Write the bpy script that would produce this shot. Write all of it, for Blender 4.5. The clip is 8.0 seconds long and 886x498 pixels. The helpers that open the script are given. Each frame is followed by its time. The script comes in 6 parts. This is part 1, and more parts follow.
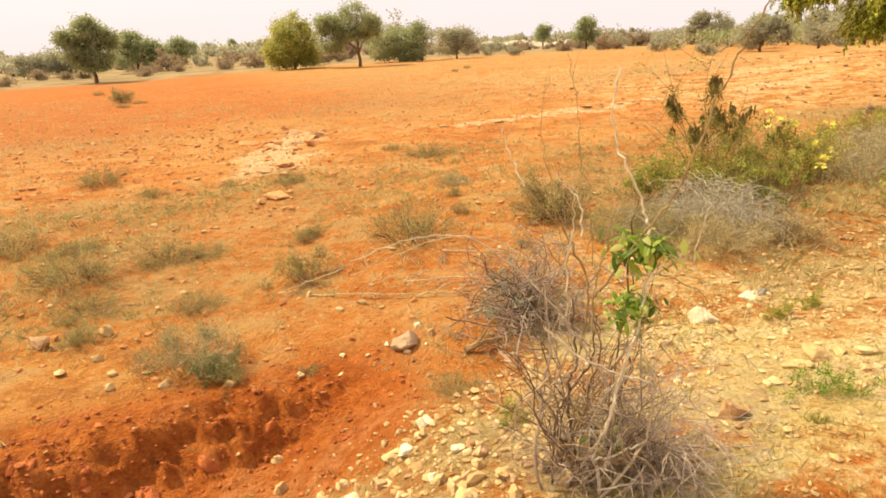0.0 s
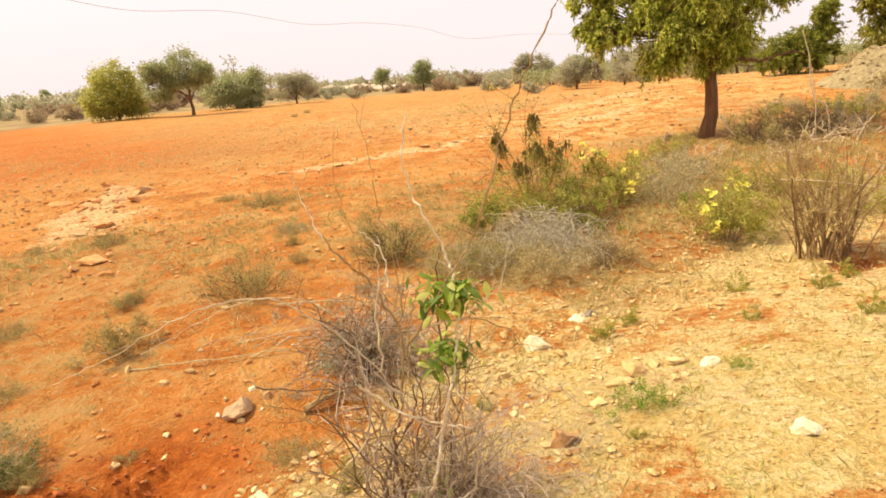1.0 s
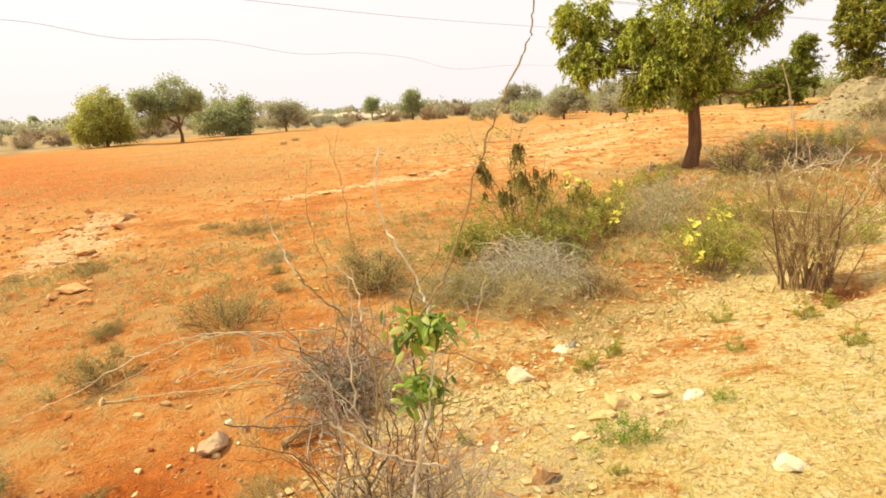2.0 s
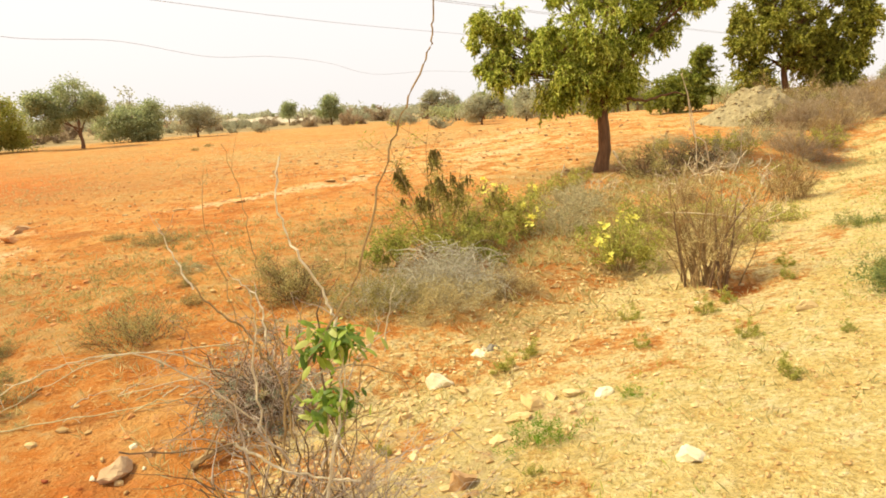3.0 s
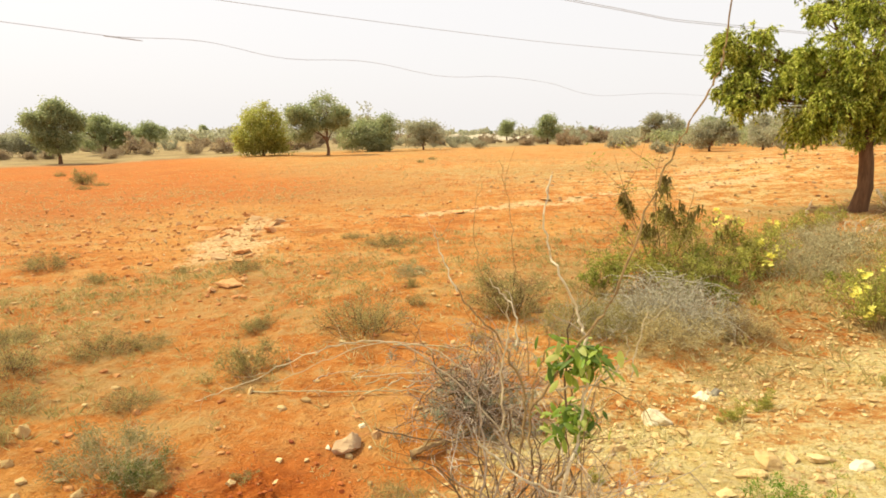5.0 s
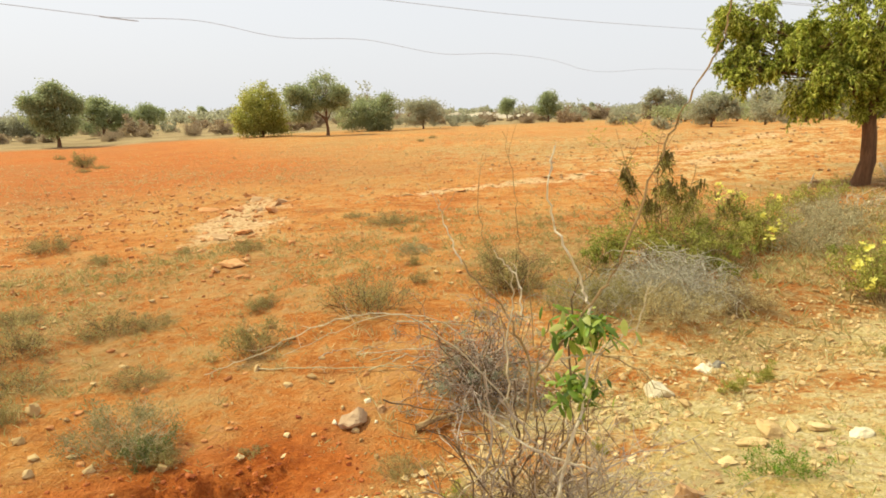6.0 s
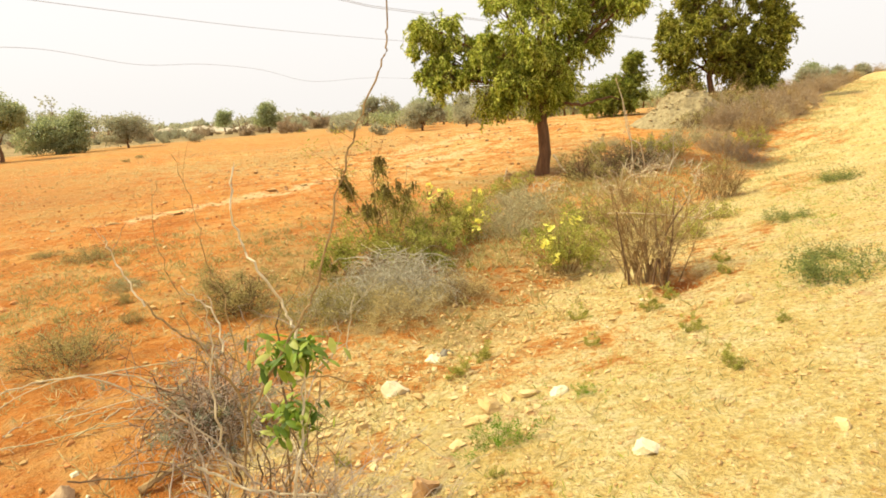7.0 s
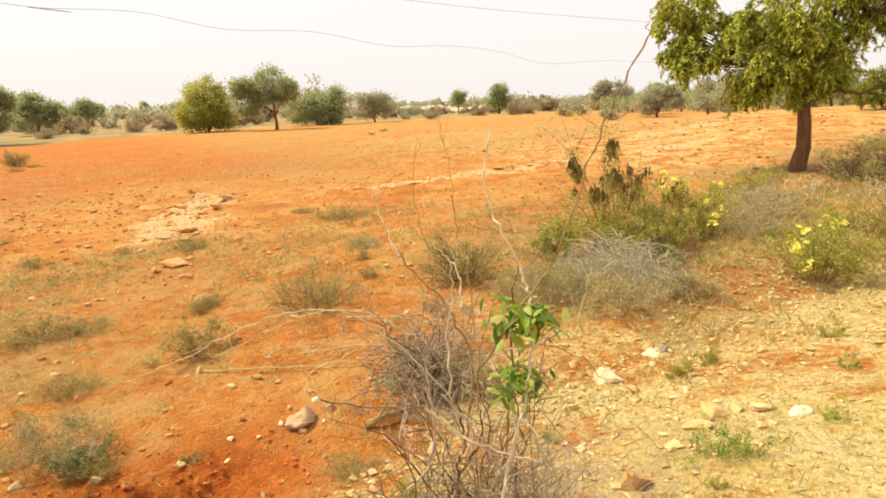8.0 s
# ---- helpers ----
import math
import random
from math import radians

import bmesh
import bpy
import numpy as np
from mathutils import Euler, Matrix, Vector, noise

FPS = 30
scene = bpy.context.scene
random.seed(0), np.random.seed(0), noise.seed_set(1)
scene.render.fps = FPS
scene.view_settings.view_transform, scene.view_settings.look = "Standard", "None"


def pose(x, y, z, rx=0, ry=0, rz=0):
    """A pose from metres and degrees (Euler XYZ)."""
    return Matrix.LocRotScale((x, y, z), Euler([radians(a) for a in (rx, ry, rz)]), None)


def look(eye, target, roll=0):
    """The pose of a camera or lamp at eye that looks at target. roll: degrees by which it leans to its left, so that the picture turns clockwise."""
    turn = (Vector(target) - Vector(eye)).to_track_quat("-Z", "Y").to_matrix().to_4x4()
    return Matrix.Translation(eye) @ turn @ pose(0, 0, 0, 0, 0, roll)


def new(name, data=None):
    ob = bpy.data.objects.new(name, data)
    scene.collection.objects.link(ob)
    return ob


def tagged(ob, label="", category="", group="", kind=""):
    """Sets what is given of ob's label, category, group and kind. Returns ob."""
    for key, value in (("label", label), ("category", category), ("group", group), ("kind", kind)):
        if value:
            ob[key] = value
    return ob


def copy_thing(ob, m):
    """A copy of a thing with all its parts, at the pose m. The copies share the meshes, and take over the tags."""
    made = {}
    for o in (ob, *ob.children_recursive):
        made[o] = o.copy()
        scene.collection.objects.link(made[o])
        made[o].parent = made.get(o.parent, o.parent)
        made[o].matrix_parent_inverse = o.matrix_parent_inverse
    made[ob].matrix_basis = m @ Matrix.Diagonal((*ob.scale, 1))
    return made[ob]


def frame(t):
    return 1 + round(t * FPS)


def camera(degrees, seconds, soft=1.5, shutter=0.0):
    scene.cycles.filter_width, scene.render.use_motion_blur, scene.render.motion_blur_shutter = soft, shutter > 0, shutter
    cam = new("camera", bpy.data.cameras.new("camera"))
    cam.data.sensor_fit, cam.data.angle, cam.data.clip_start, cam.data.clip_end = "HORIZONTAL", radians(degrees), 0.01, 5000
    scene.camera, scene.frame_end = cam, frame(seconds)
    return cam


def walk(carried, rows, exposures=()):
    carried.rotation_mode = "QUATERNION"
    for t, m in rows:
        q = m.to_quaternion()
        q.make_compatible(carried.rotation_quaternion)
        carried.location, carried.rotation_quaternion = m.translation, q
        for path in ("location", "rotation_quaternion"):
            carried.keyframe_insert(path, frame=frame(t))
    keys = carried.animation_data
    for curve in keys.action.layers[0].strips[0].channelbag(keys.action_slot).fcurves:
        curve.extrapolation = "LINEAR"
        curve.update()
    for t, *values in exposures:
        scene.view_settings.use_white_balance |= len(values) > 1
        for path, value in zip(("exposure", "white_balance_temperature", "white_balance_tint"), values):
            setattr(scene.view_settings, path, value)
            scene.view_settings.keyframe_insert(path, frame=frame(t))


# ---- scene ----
cam = camera(71.0, 8.0, 1.72)
PATH = [
    (0, (-0.068, -0.69, 1.734), (-0.312, 1.192, 1.102), -2.0),
    (0.5, (0.041, -0.617, 1.746), (0.102, 1.301, 1.181), -2.5),
    (1, (0.141, -0.57, 1.747), (0.354, 1.347, 1.217), -3.3),
    (1.2, (0.177, -0.557, 1.75), (0.425, 1.368, 1.267), -2.6),
    (1.5, (0.194, -0.548, 1.752), (0.455, 1.382, 1.298), -2.4),
    (1.9, (0.198, -0.538, 1.755), (0.452, 1.395, 1.309), -2.8),
    (2.3, (0.203, -0.537, 1.756), (0.477, 1.393, 1.309), -2.7),
    (2.5, (0.216, -0.541, 1.756), (0.536, 1.382, 1.312), -2.0),
    (3, (0.26, -0.528, 1.764), (0.759, 1.358, 1.322), -2.6),
    (3.5, (0.275, -0.53, 1.772), (0.84, 1.337, 1.332), -3.9),
    (4, (0.258, -0.518, 1.769), (0.839, 1.344, 1.326), -2.9),
    (4.5, (0.152, -0.516, 1.769), (0.528, 1.409, 1.378), -0.1),
    (4.7, (0.099, -0.537, 1.778), (0.263, 1.422, 1.407), -0.2),
    (4.95, (0.063, -0.552, 1.776), (-0.015, 1.412, 1.411), -0.3),
    (5.2, (0.028, -0.569, 1.765), (-0.256, 1.375, 1.39), -0.5),
    (5.4, (0.007, -0.58, 1.754), (-0.379, 1.343, 1.366), -0.7),
    (5.6, (-0.002, -0.587, 1.746), (-0.406, 1.33, 1.343), -0.8),
    (5.8, (0.006, -0.587, 1.744), (-0.307, 1.344, 1.33), -0.9),
    (6, (0.043, -0.578, 1.75), (-0.097, 1.37, 1.32), -1.0),
    (6.5, (0.14, -0.512, 1.743), (0.477, 1.415, 1.324), -2.2),
    (7, (0.205, -0.51, 1.767), (0.877, 1.323, 1.335), -3.3),
    (7.5, (0.166, -0.48, 1.735), (0.608, 1.416, 1.28), -2.1),
    (8, (0.108, -0.49, 1.72), (0.111, 1.458, 1.266), -1.5),
]
EXPOSURES = [(0.0, 0.25, 6800, 19), (0.6, 0.25, 6740, 19), (1.2, 0.25, 6680, 20), (2.3, 0.30, 6450, 10), (4.5, 0.30, 6450, 9), (5.8, 0.05, 5980, 7), (6.2, 0.11, 5990, 6), (6.6, 0.21, 6140, 6), (7.0, 0.28, 6420, 8), (8.0, 0.26, 6480, 10)]
walk(cam, [(t, look(eye, target, roll)) for t, eye, target, roll in PATH], EXPOSURES)

# ---- light: hazy sun over the field, bright milky sky ----
SUN_TO = Vector((-0.80, 0.30, 1.05)).normalized()
world = bpy.data.worlds.new("sky")
scene.world = world
world.use_nodes = True
wt = world.node_tree
sky = wt.nodes.new("ShaderNodeTexSky")
sky.sky_type = "NISHITA"
sky.sun_disc = False
sky.sun_elevation = math.asin(SUN_TO.z)
sky.sun_rotation = math.atan2(SUN_TO.x, SUN_TO.y)
sky.dust_density = 6.0
sky.air_density = 1.0
haze = wt.nodes.new("ShaderNodeMix")
haze.data_type = "RGBA"
haze.inputs[0].default_value = 0.8
haze.inputs[7].default_value = (10.0, 9.4, 8.95, 1)
wt.links.new(sky.outputs[0], haze.inputs[6])
wt.links.new(haze.outputs[2], wt.nodes["Background"].inputs[0])
wt.nodes["Background"].inputs[1].default_value = 0.1

sun = new("sun", bpy.data.lights.new("sun", "SUN"))
sun.data.energy = 5.0
sun.data.angle = radians(4.0)
sun.data.color = (1.0, 0.91, 0.58)
sun.matrix_world = look(SUN_TO * 50, (0, 0, 0))

# ---- materials ----


def material(name):
    m = bpy.data.materials.new(name)
    m.use_nodes = True
    n = m.node_tree.nodes
    return m, n, m.node_tree.links, n["Principled BSDF"]


def ramp(n, stops):
    r = n.new("ShaderNodeValToRGB")
    while len(r.color_ramp.elements) < len(stops):
        r.color_ramp.elements.new(0.5)
    for e, (p, c) in zip(r.color_ramp.elements, stops):
        e.position, e.color = p, (*c, 1)
    return r


def tex_noise(n, l, scale, detail=4.0, rough=0.55, coord=None):
    t = n.new("ShaderNodeTexNoise")
    t.inputs["Scale"].default_value, t.inputs["Detail"].default_value, t.inputs["Roughness"].default_value = scale, detail, rough
    if coord:
        l.new(coord, t.inputs["Vector"])
    return t.outputs[0]


def mix_rgb(n, l, fac, a, b, blend="MIX"):
    m = n.new("ShaderNodeMix")
    m.data_type, m.blend_type = "RGBA", blend
    for socket, v in ((m.inputs[0], fac), (m.inputs[6], a), (m.inputs[7], b)):
        if isinstance(v, (int, float)):
            socket.default_value = v
        elif isinstance(v, tuple):
            socket.default_value = (*v, 1)
        else:
            l.new(v, socket)
    return m.outputs[2]


def calc(n, l, op, a, b, clamp=False):
    m = n.new("ShaderNodeMath")
    m.operation, m.use_clamp = op, clamp
    for socket, v in ((m.inputs[0], a), (m.inputs[1], b)):
        if isinstance(v, (int, float)):
            socket.default_value = v
        else:
            l.new(v, socket)
    return m.outputs[0]


def step(n, l, v, lo, hi):
    m = n.new("ShaderNodeMapRange")
    m.interpolation_type = "SMOOTHSTEP"
    l.new(v, m.inputs[0])
    m.inputs[1].default_value, m.inputs[2].default_value = lo, hi
    return m.outputs[0]


def soil_material():
    m, n, l, p = material("red_soil")
    pos = n.new("ShaderNodeNewGeometry").outputs["Position"]
    mp = n.new("ShaderNodeMapping")
    mp.inputs["Rotation"].default_value = (0, 0, radians(-20))
    mp.inputs["Scale"].default_value = (0.45, 1.0, 1.0)
    l.new(pos, mp.inputs[0])
    big = tex_noise(n, l, 0.22, 4, 0.6, pos)
    band = tex_noise(n, l, 1.5, 6, 0.75, mp.outputs[0])
    mid = tex_noise(n, l, 1.7, 5, 0.65, pos)
    small = tex_noise(n, l, 9, 6, 0.72, pos)
    grit = tex_noise(n, l, 55, 4, 0.75, pos)
    red = mix_rgb(n, l, step(n, l, big, 0.38, 0.62), (0.59, 0.192, 0.034), (0.62, 0.262, 0.058))
    red = mix_rgb(n, l, calc(n, l, "MULTIPLY", step(n, l, band, 0.46, 0.66), 0.8), red, (0.64, 0.35, 0.12))
    red = mix_rgb(n, l, calc(n, l, "MULTIPLY", step(n, l, band, 0.50, 0.32), 0.75), red, (0.36, 0.135, 0.04))
    red = mix_rgb(n, l, calc(n, l, "MULTIPLY", step(n, l, mid, 0.48, 0.68), 0.7), red, (0.71, 0.425, 0.14))
    red = mix_rgb(n, l, calc(n, l, "MULTIPLY", step(n, l, mid, 0.48, 0.34), 0.5), red, (0.37, 0.125, 0.028))
    red = mix_rgb(n, l, calc(n, l, "MULTIPLY", step(n, l, small, 0.54, 0.74), 0.75), red, (0.78, 0.50, 0.19))
    red = mix_rgb(n, l, calc(n, l, "MULTIPLY", step(n, l, small, 0.46, 0.32), 0.85), red, (0.38, 0.105, 0.018))
    red = mix_rgb(n, l, calc(n, l, "MULTIPLY", step(n, l, grit, 0.58, 0.72), 0.75), red, (0.84, 0.60, 0.28))
    red = mix_rgb(n, l, calc(n, l, "MULTIPLY", step(n, l, grit, 0.45, 0.30), 0.6), red, (0.33, 0.105, 0.02))
    pale = mix_rgb(n, l, step(n, l, small, 0.36, 0.66), (0.70, 0.52, 0.20), (0.87, 0.75, 0.41))
    pale = mix_rgb(n, l, calc(n, l, "MULTIPLY", step(n, l, mid, 0.62, 0.38), 0.7), pale, (0.70, 0.47, 0.14))
    lump = tex_noise(n, l, 24, 3, 0.6, pos)
    pale = mix_rgb(n, l, calc(n, l, "MULTIPLY", step(n, l, lump, 0.50, 0.36), 0.75), pale, (0.50, 0.33, 0.10))
    pale = mix_rgb(n, l, calc(n, l, "MULTIPLY", step(n, l, lump, 0.56, 0.70), 0.5), pale, (0.92, 0.80, 0.50))
    red = mix_rgb(n, l, calc(n, l, "MULTIPLY", step(n, l, lump, 0.57, 0.70), 0.5), red, (0.74, 0.46, 0.16))
    pale = mix_rgb(n, l, calc(n, l, "MULTIPLY", step(n, l, band, 0.55, 0.72), 0.5), pale, (0.62, 0.50, 0.18))
    pale = mix_rgb(n, l, calc(n, l, "MULTIPLY", step(n, l, grit, 0.48, 0.30), 0.6), pale, (0.42, 0.29, 0.09))
    pale = mix_rgb(n, l, calc(n, l, "MULTIPLY", step(n, l, grit, 0.56, 0.72), 0.6), pale, (0.90, 0.80, 0.55))
    wob = calc(n, l, "ADD", calc(n, l, "MULTIPLY", calc(n, l, "SUBTRACT", mid, 0.5), 1.6), calc(n, l, "MULTIPLY", calc(n, l, "SUBTRACT", small, 0.5), 1.9))

    def mask(name, width):
        a = n.new("ShaderNodeAttribute")
        a.attribute_name = name
        return step(n, l, calc(n, l, "ADD", a.outputs["Fac"], wob), 0.5 - width, 0.5 + width)

    col = mix_rgb(n, l, mask("gravel", 0.3), red, pale)
    col = mix_rgb(n, l, calc(n, l, "MULTIPLY", mask("crust", 0.35), 0.85), col, mix_rgb(n, l, step(n, l, small, 0.38, 0.58), (0.58, 0.33, 0.14), (0.86, 0.62, 0.34)))
    col = mix_rgb(n, l, calc(n, l, "MULTIPLY", mask("litter", 0.35), 0.66), col, mix_rgb(n, l, step(n, l, small, 0.36, 0.62), (0.27, 0.175, 0.06), (0.50, 0.34, 0.14)))
    col = mix_rgb(n, l, calc(n, l, "MULTIPLY", mask("scrubland", 0.3), 0.85), col, mix_rgb(n, l, step(n, l, big, 0.40, 0.60), (0.25, 0.19, 0.095), (0.39, 0.30, 0.155)))
    # redder bare subsoil; in the gully the strength also paints in shade
    col = mix_rgb(n, l, calc(n, l, "MULTIPLY", mask("dark_red", 0.4), 0.78), col, mix_rgb(n, l, step(n, l, small, 0.35, 0.65), (0.36, 0.075, 0.011), (0.60, 0.16, 0.025)))
    l.new(col, p.inputs["Base Color"])
    p.inputs["Roughness"].default_value = 0.95
    p.inputs["Specular IOR Level"].default_value = 0.1
    b = n.new("ShaderNodeBump")
    b.inputs["Strength"].default_value, b.inputs["Distance"].default_value = 1.0, 0.09
    l.new(calc(n, l, "ADD", calc(n, l, "ADD", calc(n, l, "ADD", small, calc(n, l, "MULTIPLY", mid, 0.9)), calc(n, l, "MULTIPLY", lump, 0.55)), calc(n, l, "MULTIPLY", grit, 0.4)), b.inputs["Height"])
    l.new(b.outputs[0], p.inputs["Normal"])
    return m


def foliage(name, stops, through_light=0.35, rough=0.6):
    m, n, l, p = material(name)
    g = n.new("ShaderNodeNewGeometry")
    r = ramp(n, stops)
    big = tex_noise(n, l, 1.3, 2, 0.5, g.outputs["Position"])
    l.new(calc(n, l, "ADD", calc(n, l, "MULTIPLY", g.outputs["Random Per Island"], 0.6), calc(n, l, "MULTIPLY", big, 0.4)), r.inputs[0])
    l.new(r.outputs[0], p.inputs["Base Color"])
    p.inputs["Roughness"].default_value = rough
    p.inputs["Specular IOR Level"].default_value = 0.25
    t = n.new("ShaderNodeBsdfTranslucent")
    l.new(r.outputs[0], t.inputs[0])
    s = n.new("ShaderNodeMixShader")
    s.inputs[0].default_value = through_light
    l.new(p.outputs[0], s.inputs[1])
    l.new(t.outputs[0], s.inputs[2])
    l.new(s.outputs[0], n["Material Output"].inputs[0])
    return m


def leaf_by_object(name, stops):
    m, n, l, p = material(name)
    r = ramp(n, stops)
    pos = n.new("ShaderNodeNewGeometry").outputs["Position"]
    v = tex_noise(n, l, 22, 3, 0.6, pos)
    l.new(calc(n, l, "ADD", calc(n, l, "MULTIPLY", n.new("ShaderNodeObjectInfo").outputs["Random"], 0.75), calc(n, l, "MULTIPLY", v, 0.25)), r.inputs[0])
    l.new(r.outputs[0], p.inputs["Base Color"])
    p.inputs["Roughness"].default_value = 0.5
    t = n.new("ShaderNodeBsdfTranslucent")
    l.new(r.outputs[0], t.inputs[0])
    s = n.new("ShaderNodeMixShader")
    s.inputs[0].default_value = 0.45
    l.new(p.outputs[0], s.inputs[1])
    l.new(t.outputs[0], s.inputs[2])
    l.new(s.outputs[0], n["Material Output"].inputs[0])
    return m


def bark(name, dark, light, scale=14.0, stretch=6.0):
    m, n, l, p = material(name)
    co = n.new("ShaderNodeTexCoord")
    mp = n.new("ShaderNodeMapping")
    mp.inputs["Scale"].default_value = (stretch, stretch, 1)
    l.new(co.outputs["Object"], mp.inputs[0])
    g = n.new("ShaderNodeNewGeometry")
    v = tex_noise(n, l, scale / stretch, 6, 0.7, mp.outputs[0])
    f = calc(n, l, "ADD", calc(n, l, "MULTIPLY", step(n, l, v, 0.3, 0.7), 0.6), calc(n, l, "MULTIPLY", g.outputs["Random Per Island"], 0.4))
    l.new(mix_rgb(n, l, f, dark, light), p.inputs["Base Color"])
    p.inputs["Roughness"].default_value = 0.9
    p.inputs["Specular IOR Level"].default_value = 0.2
    b = n.new("ShaderNodeBump")
    b.inputs["Strength"].default_value, b.inputs["Distance"].default_value = 0.7, 0.02
    l.new(v, b.inputs["Height"])
    l.new(b.outputs[0], p.inputs["Normal"])
    return m


def stone_material(name, stops, scale=9.0):
    m, n, l, p = material(name)
    g = n.new("ShaderNodeNewGeometry")
    oi = n.new("ShaderNodeObjectInfo")
    v = tex_noise(n, l, scale, 6, 0.7, g.outputs["Position"])
    f = calc(n, l, "ADD", calc(n, l, "MULTIPLY", v, 0.5), calc(n, l, "ADD", calc(n, l, "MULTIPLY", g.outputs["Random Per Island"], 0.3), calc(n, l, "MULTIPLY", oi.outputs["Random"], 0.2)))
    r = ramp(n, stops)
    l.new(f, r.inputs[0])
    l.new(r.outputs[0], p.inputs["Base Color"])
    p.inputs["Roughness"].default_value = 0.9
    b = n.new("ShaderNodeBump")
    b.inputs["Strength"].default_value, b.inputs["Distance"].default_value = 0.6, 0.01
    l.new(tex_noise(n, l, 60, 4, 0.7, g.outputs["Position"]), b.inputs["Height"])
    l.new(b.outputs[0], p.inputs["Normal"])
    return m


SOIL = soil_material()
LEAF_TREE = foliage("tree_leaf", [(0.2, (0.0805, 0.115, 0.0103)), (0.5, (0.38, 0.425, 0.046)), (0.8, (0.9, 0.9, 0.23))], 0.5)
LEAF_DARK = foliage("dark_leaf", [(0.2, (0.14, 0.165, 0.025)), (0.6, (0.33, 0.355, 0.06)), (0.9, (0.54, 0.53, 0.12))], 0.5)
LEAF_YELLOW = foliage("yellow_leaf", [(0.2, (0.30, 0.31, 0.07)), (0.6, (0.50, 0.49, 0.12)), (0.9, (0.65, 0.61, 0.20))], 0.6)
# far foliage: distance haze painted in as a pale, greyed leaf colour
LEAF_FAR = foliage("haze_paled_leaf", [(0.2, (0.325, 0.314, 0.202)), (0.6, (0.448, 0.431, 0.286)), (0.9, (0.594, 0.571, 0.392))], 0.5)
LEAF_OLIVE = foliage("olive_leaf", [(0.2, (0.26, 0.266, 0.0508)), (0.6, (0.475, 0.446, 0.096)), (0.9, (0.701, 0.633, 0.181))], 0.5)
LEAF_GREY = foliage("grey_leaf", [(0.2, (0.276, 0.236, 0.115)), (0.6, (0.448, 0.391, 0.207)), (0.9, (0.655, 0.575, 0.345))], 0.4)
LEAF_BLUE = foliage("blue_grey_leaf", [(0.2, (0.20, 0.185, 0.075)), (0.6, (0.37, 0.34, 0.145)), (0.9, (0.56, 0.51, 0.25))], 0.4)
LEAF_FRESH = foliage("fresh_leaf", [(0.2, (0.10, 0.21, 0.012)), (0.6, (0.21, 0.37, 0.03)), (0.9, (0.42, 0.55, 0.09))], 0.5)
LEAF_WEED = foliage("weed_leaf", [(0.2, (0.22, 0.26, 0.03)), (0.6, (0.39, 0.42, 0.06)), (0.9, (0.58, 0.55, 0.12))], 0.5)
LEAF_BROAD = leaf_by_object("broad_leaf", [(0.1, (0.08, 0.135, 0.013)), (0.45, (0.22, 0.335, 0.03)), (0.75, (0.42, 0.49, 0.075)), (0.95, (0.66, 0.62, 0.22))])
DRY_GRASS = foliage("dry_grass_blade", [(0.2, (0.40, 0.30, 0.11)), (0.6, (0.58, 0.46, 0.20)), (0.9, (0.74, 0.62, 0.33))], 0.35)
DRY_LEAF = foliage("dry_leaf", [(0.2, (0.30, 0.19, 0.09)), (0.6, (0.46, 0.32, 0.16)), (0.9, (0.62, 0.48, 0.27))], 0.4)
POD = foliage("seed_pod", [(0.2, (0.10, 0.075, 0.02)), (0.6, (0.20, 0.15, 0.04)), (0.9, (0.33, 0.25, 0.08))], 0.3)
PETAL = foliage("yellow_petal", [(0.2, (0.82, 0.72, 0.08)), (0.6, (0.88, 0.82, 0.20)), (0.9, (0.9, 0.87, 0.38))], 0.4)
BARK = bark("tree_bark", (0.07, 0.035, 0.016), (0.24, 0.125, 0.06))
STEM_PALE = bark("pale_stem", (0.34, 0.25, 0.15), (0.74, 0.61, 0.41), 30)
STEM_CREAM = bark("cream_stem", (0.52, 0.41, 0.27), (0.84, 0.73, 0.52), 30)
STEM_BROWN = bark("brown_stem", (0.15, 0.09, 0.037), (0.45, 0.30, 0.14), 30)
STEM_GREY = bark("grey_stem", (0.31, 0.25, 0.125), (0.68, 0.575, 0.33), 30)
STEM_RUST = bark("rusty_stem", (0.21, 0.125, 0.05), (0.52, 0.355, 0.16), 30)
STONE_PALE = stone_material("pale_stone", [(0.25, (0.36, 0.20, 0.065)), (0.5, (0.53, 0.35, 0.14)), (0.75, (0.68, 0.51, 0.26))])
STONE_BROWN = stone_material("brown_stone", [(0.2, (0.30, 0.155, 0.06)), (0.5, (0.48, 0.28, 0.12)), (0.8, (0.64, 0.44, 0.23))])
STONE_DARK = stone_material("dark_brown_stone", [(0.25, (0.20, 0.105, 0.05)), (0.5, (0.34, 0.20, 0.10)), (0.75, (0.54, 0.38, 0.22))])
STONE_WHITE = stone_material("white_stone", [(0.25, (0.48, 0.36, 0.19)), (0.5, (0.68, 0.57, 0.36)), (0.75, (0.82, 0.74, 0.54))])
HEAP_EARTH = stone_material("heap_earth", [(0.35, (0.111, 0.0808, 0.034)), (0.5, (0.204, 0.153, 0.0723)), (0.65, (0.357, 0.285, 0.153))], 7.0)
STONE_RED = stone_material("red_clod", [(0.25, (0.25, 0.05, 0.008)), (0.5, (0.40, 0.105, 0.018)), (0.75, (0.54, 0.18, 0.04))])
STONE_CLOD = stone_material("orange_clod", [(0.25, (0.42, 0.15, 0.04)), (0.5, (0.56, 0.255, 0.08)), (0.75, (0.70, 0.42, 0.18))])
WIRE = bark("wire_metal", (0.30, 0.29, 0.28), (0.40, 0.39, 0.38))
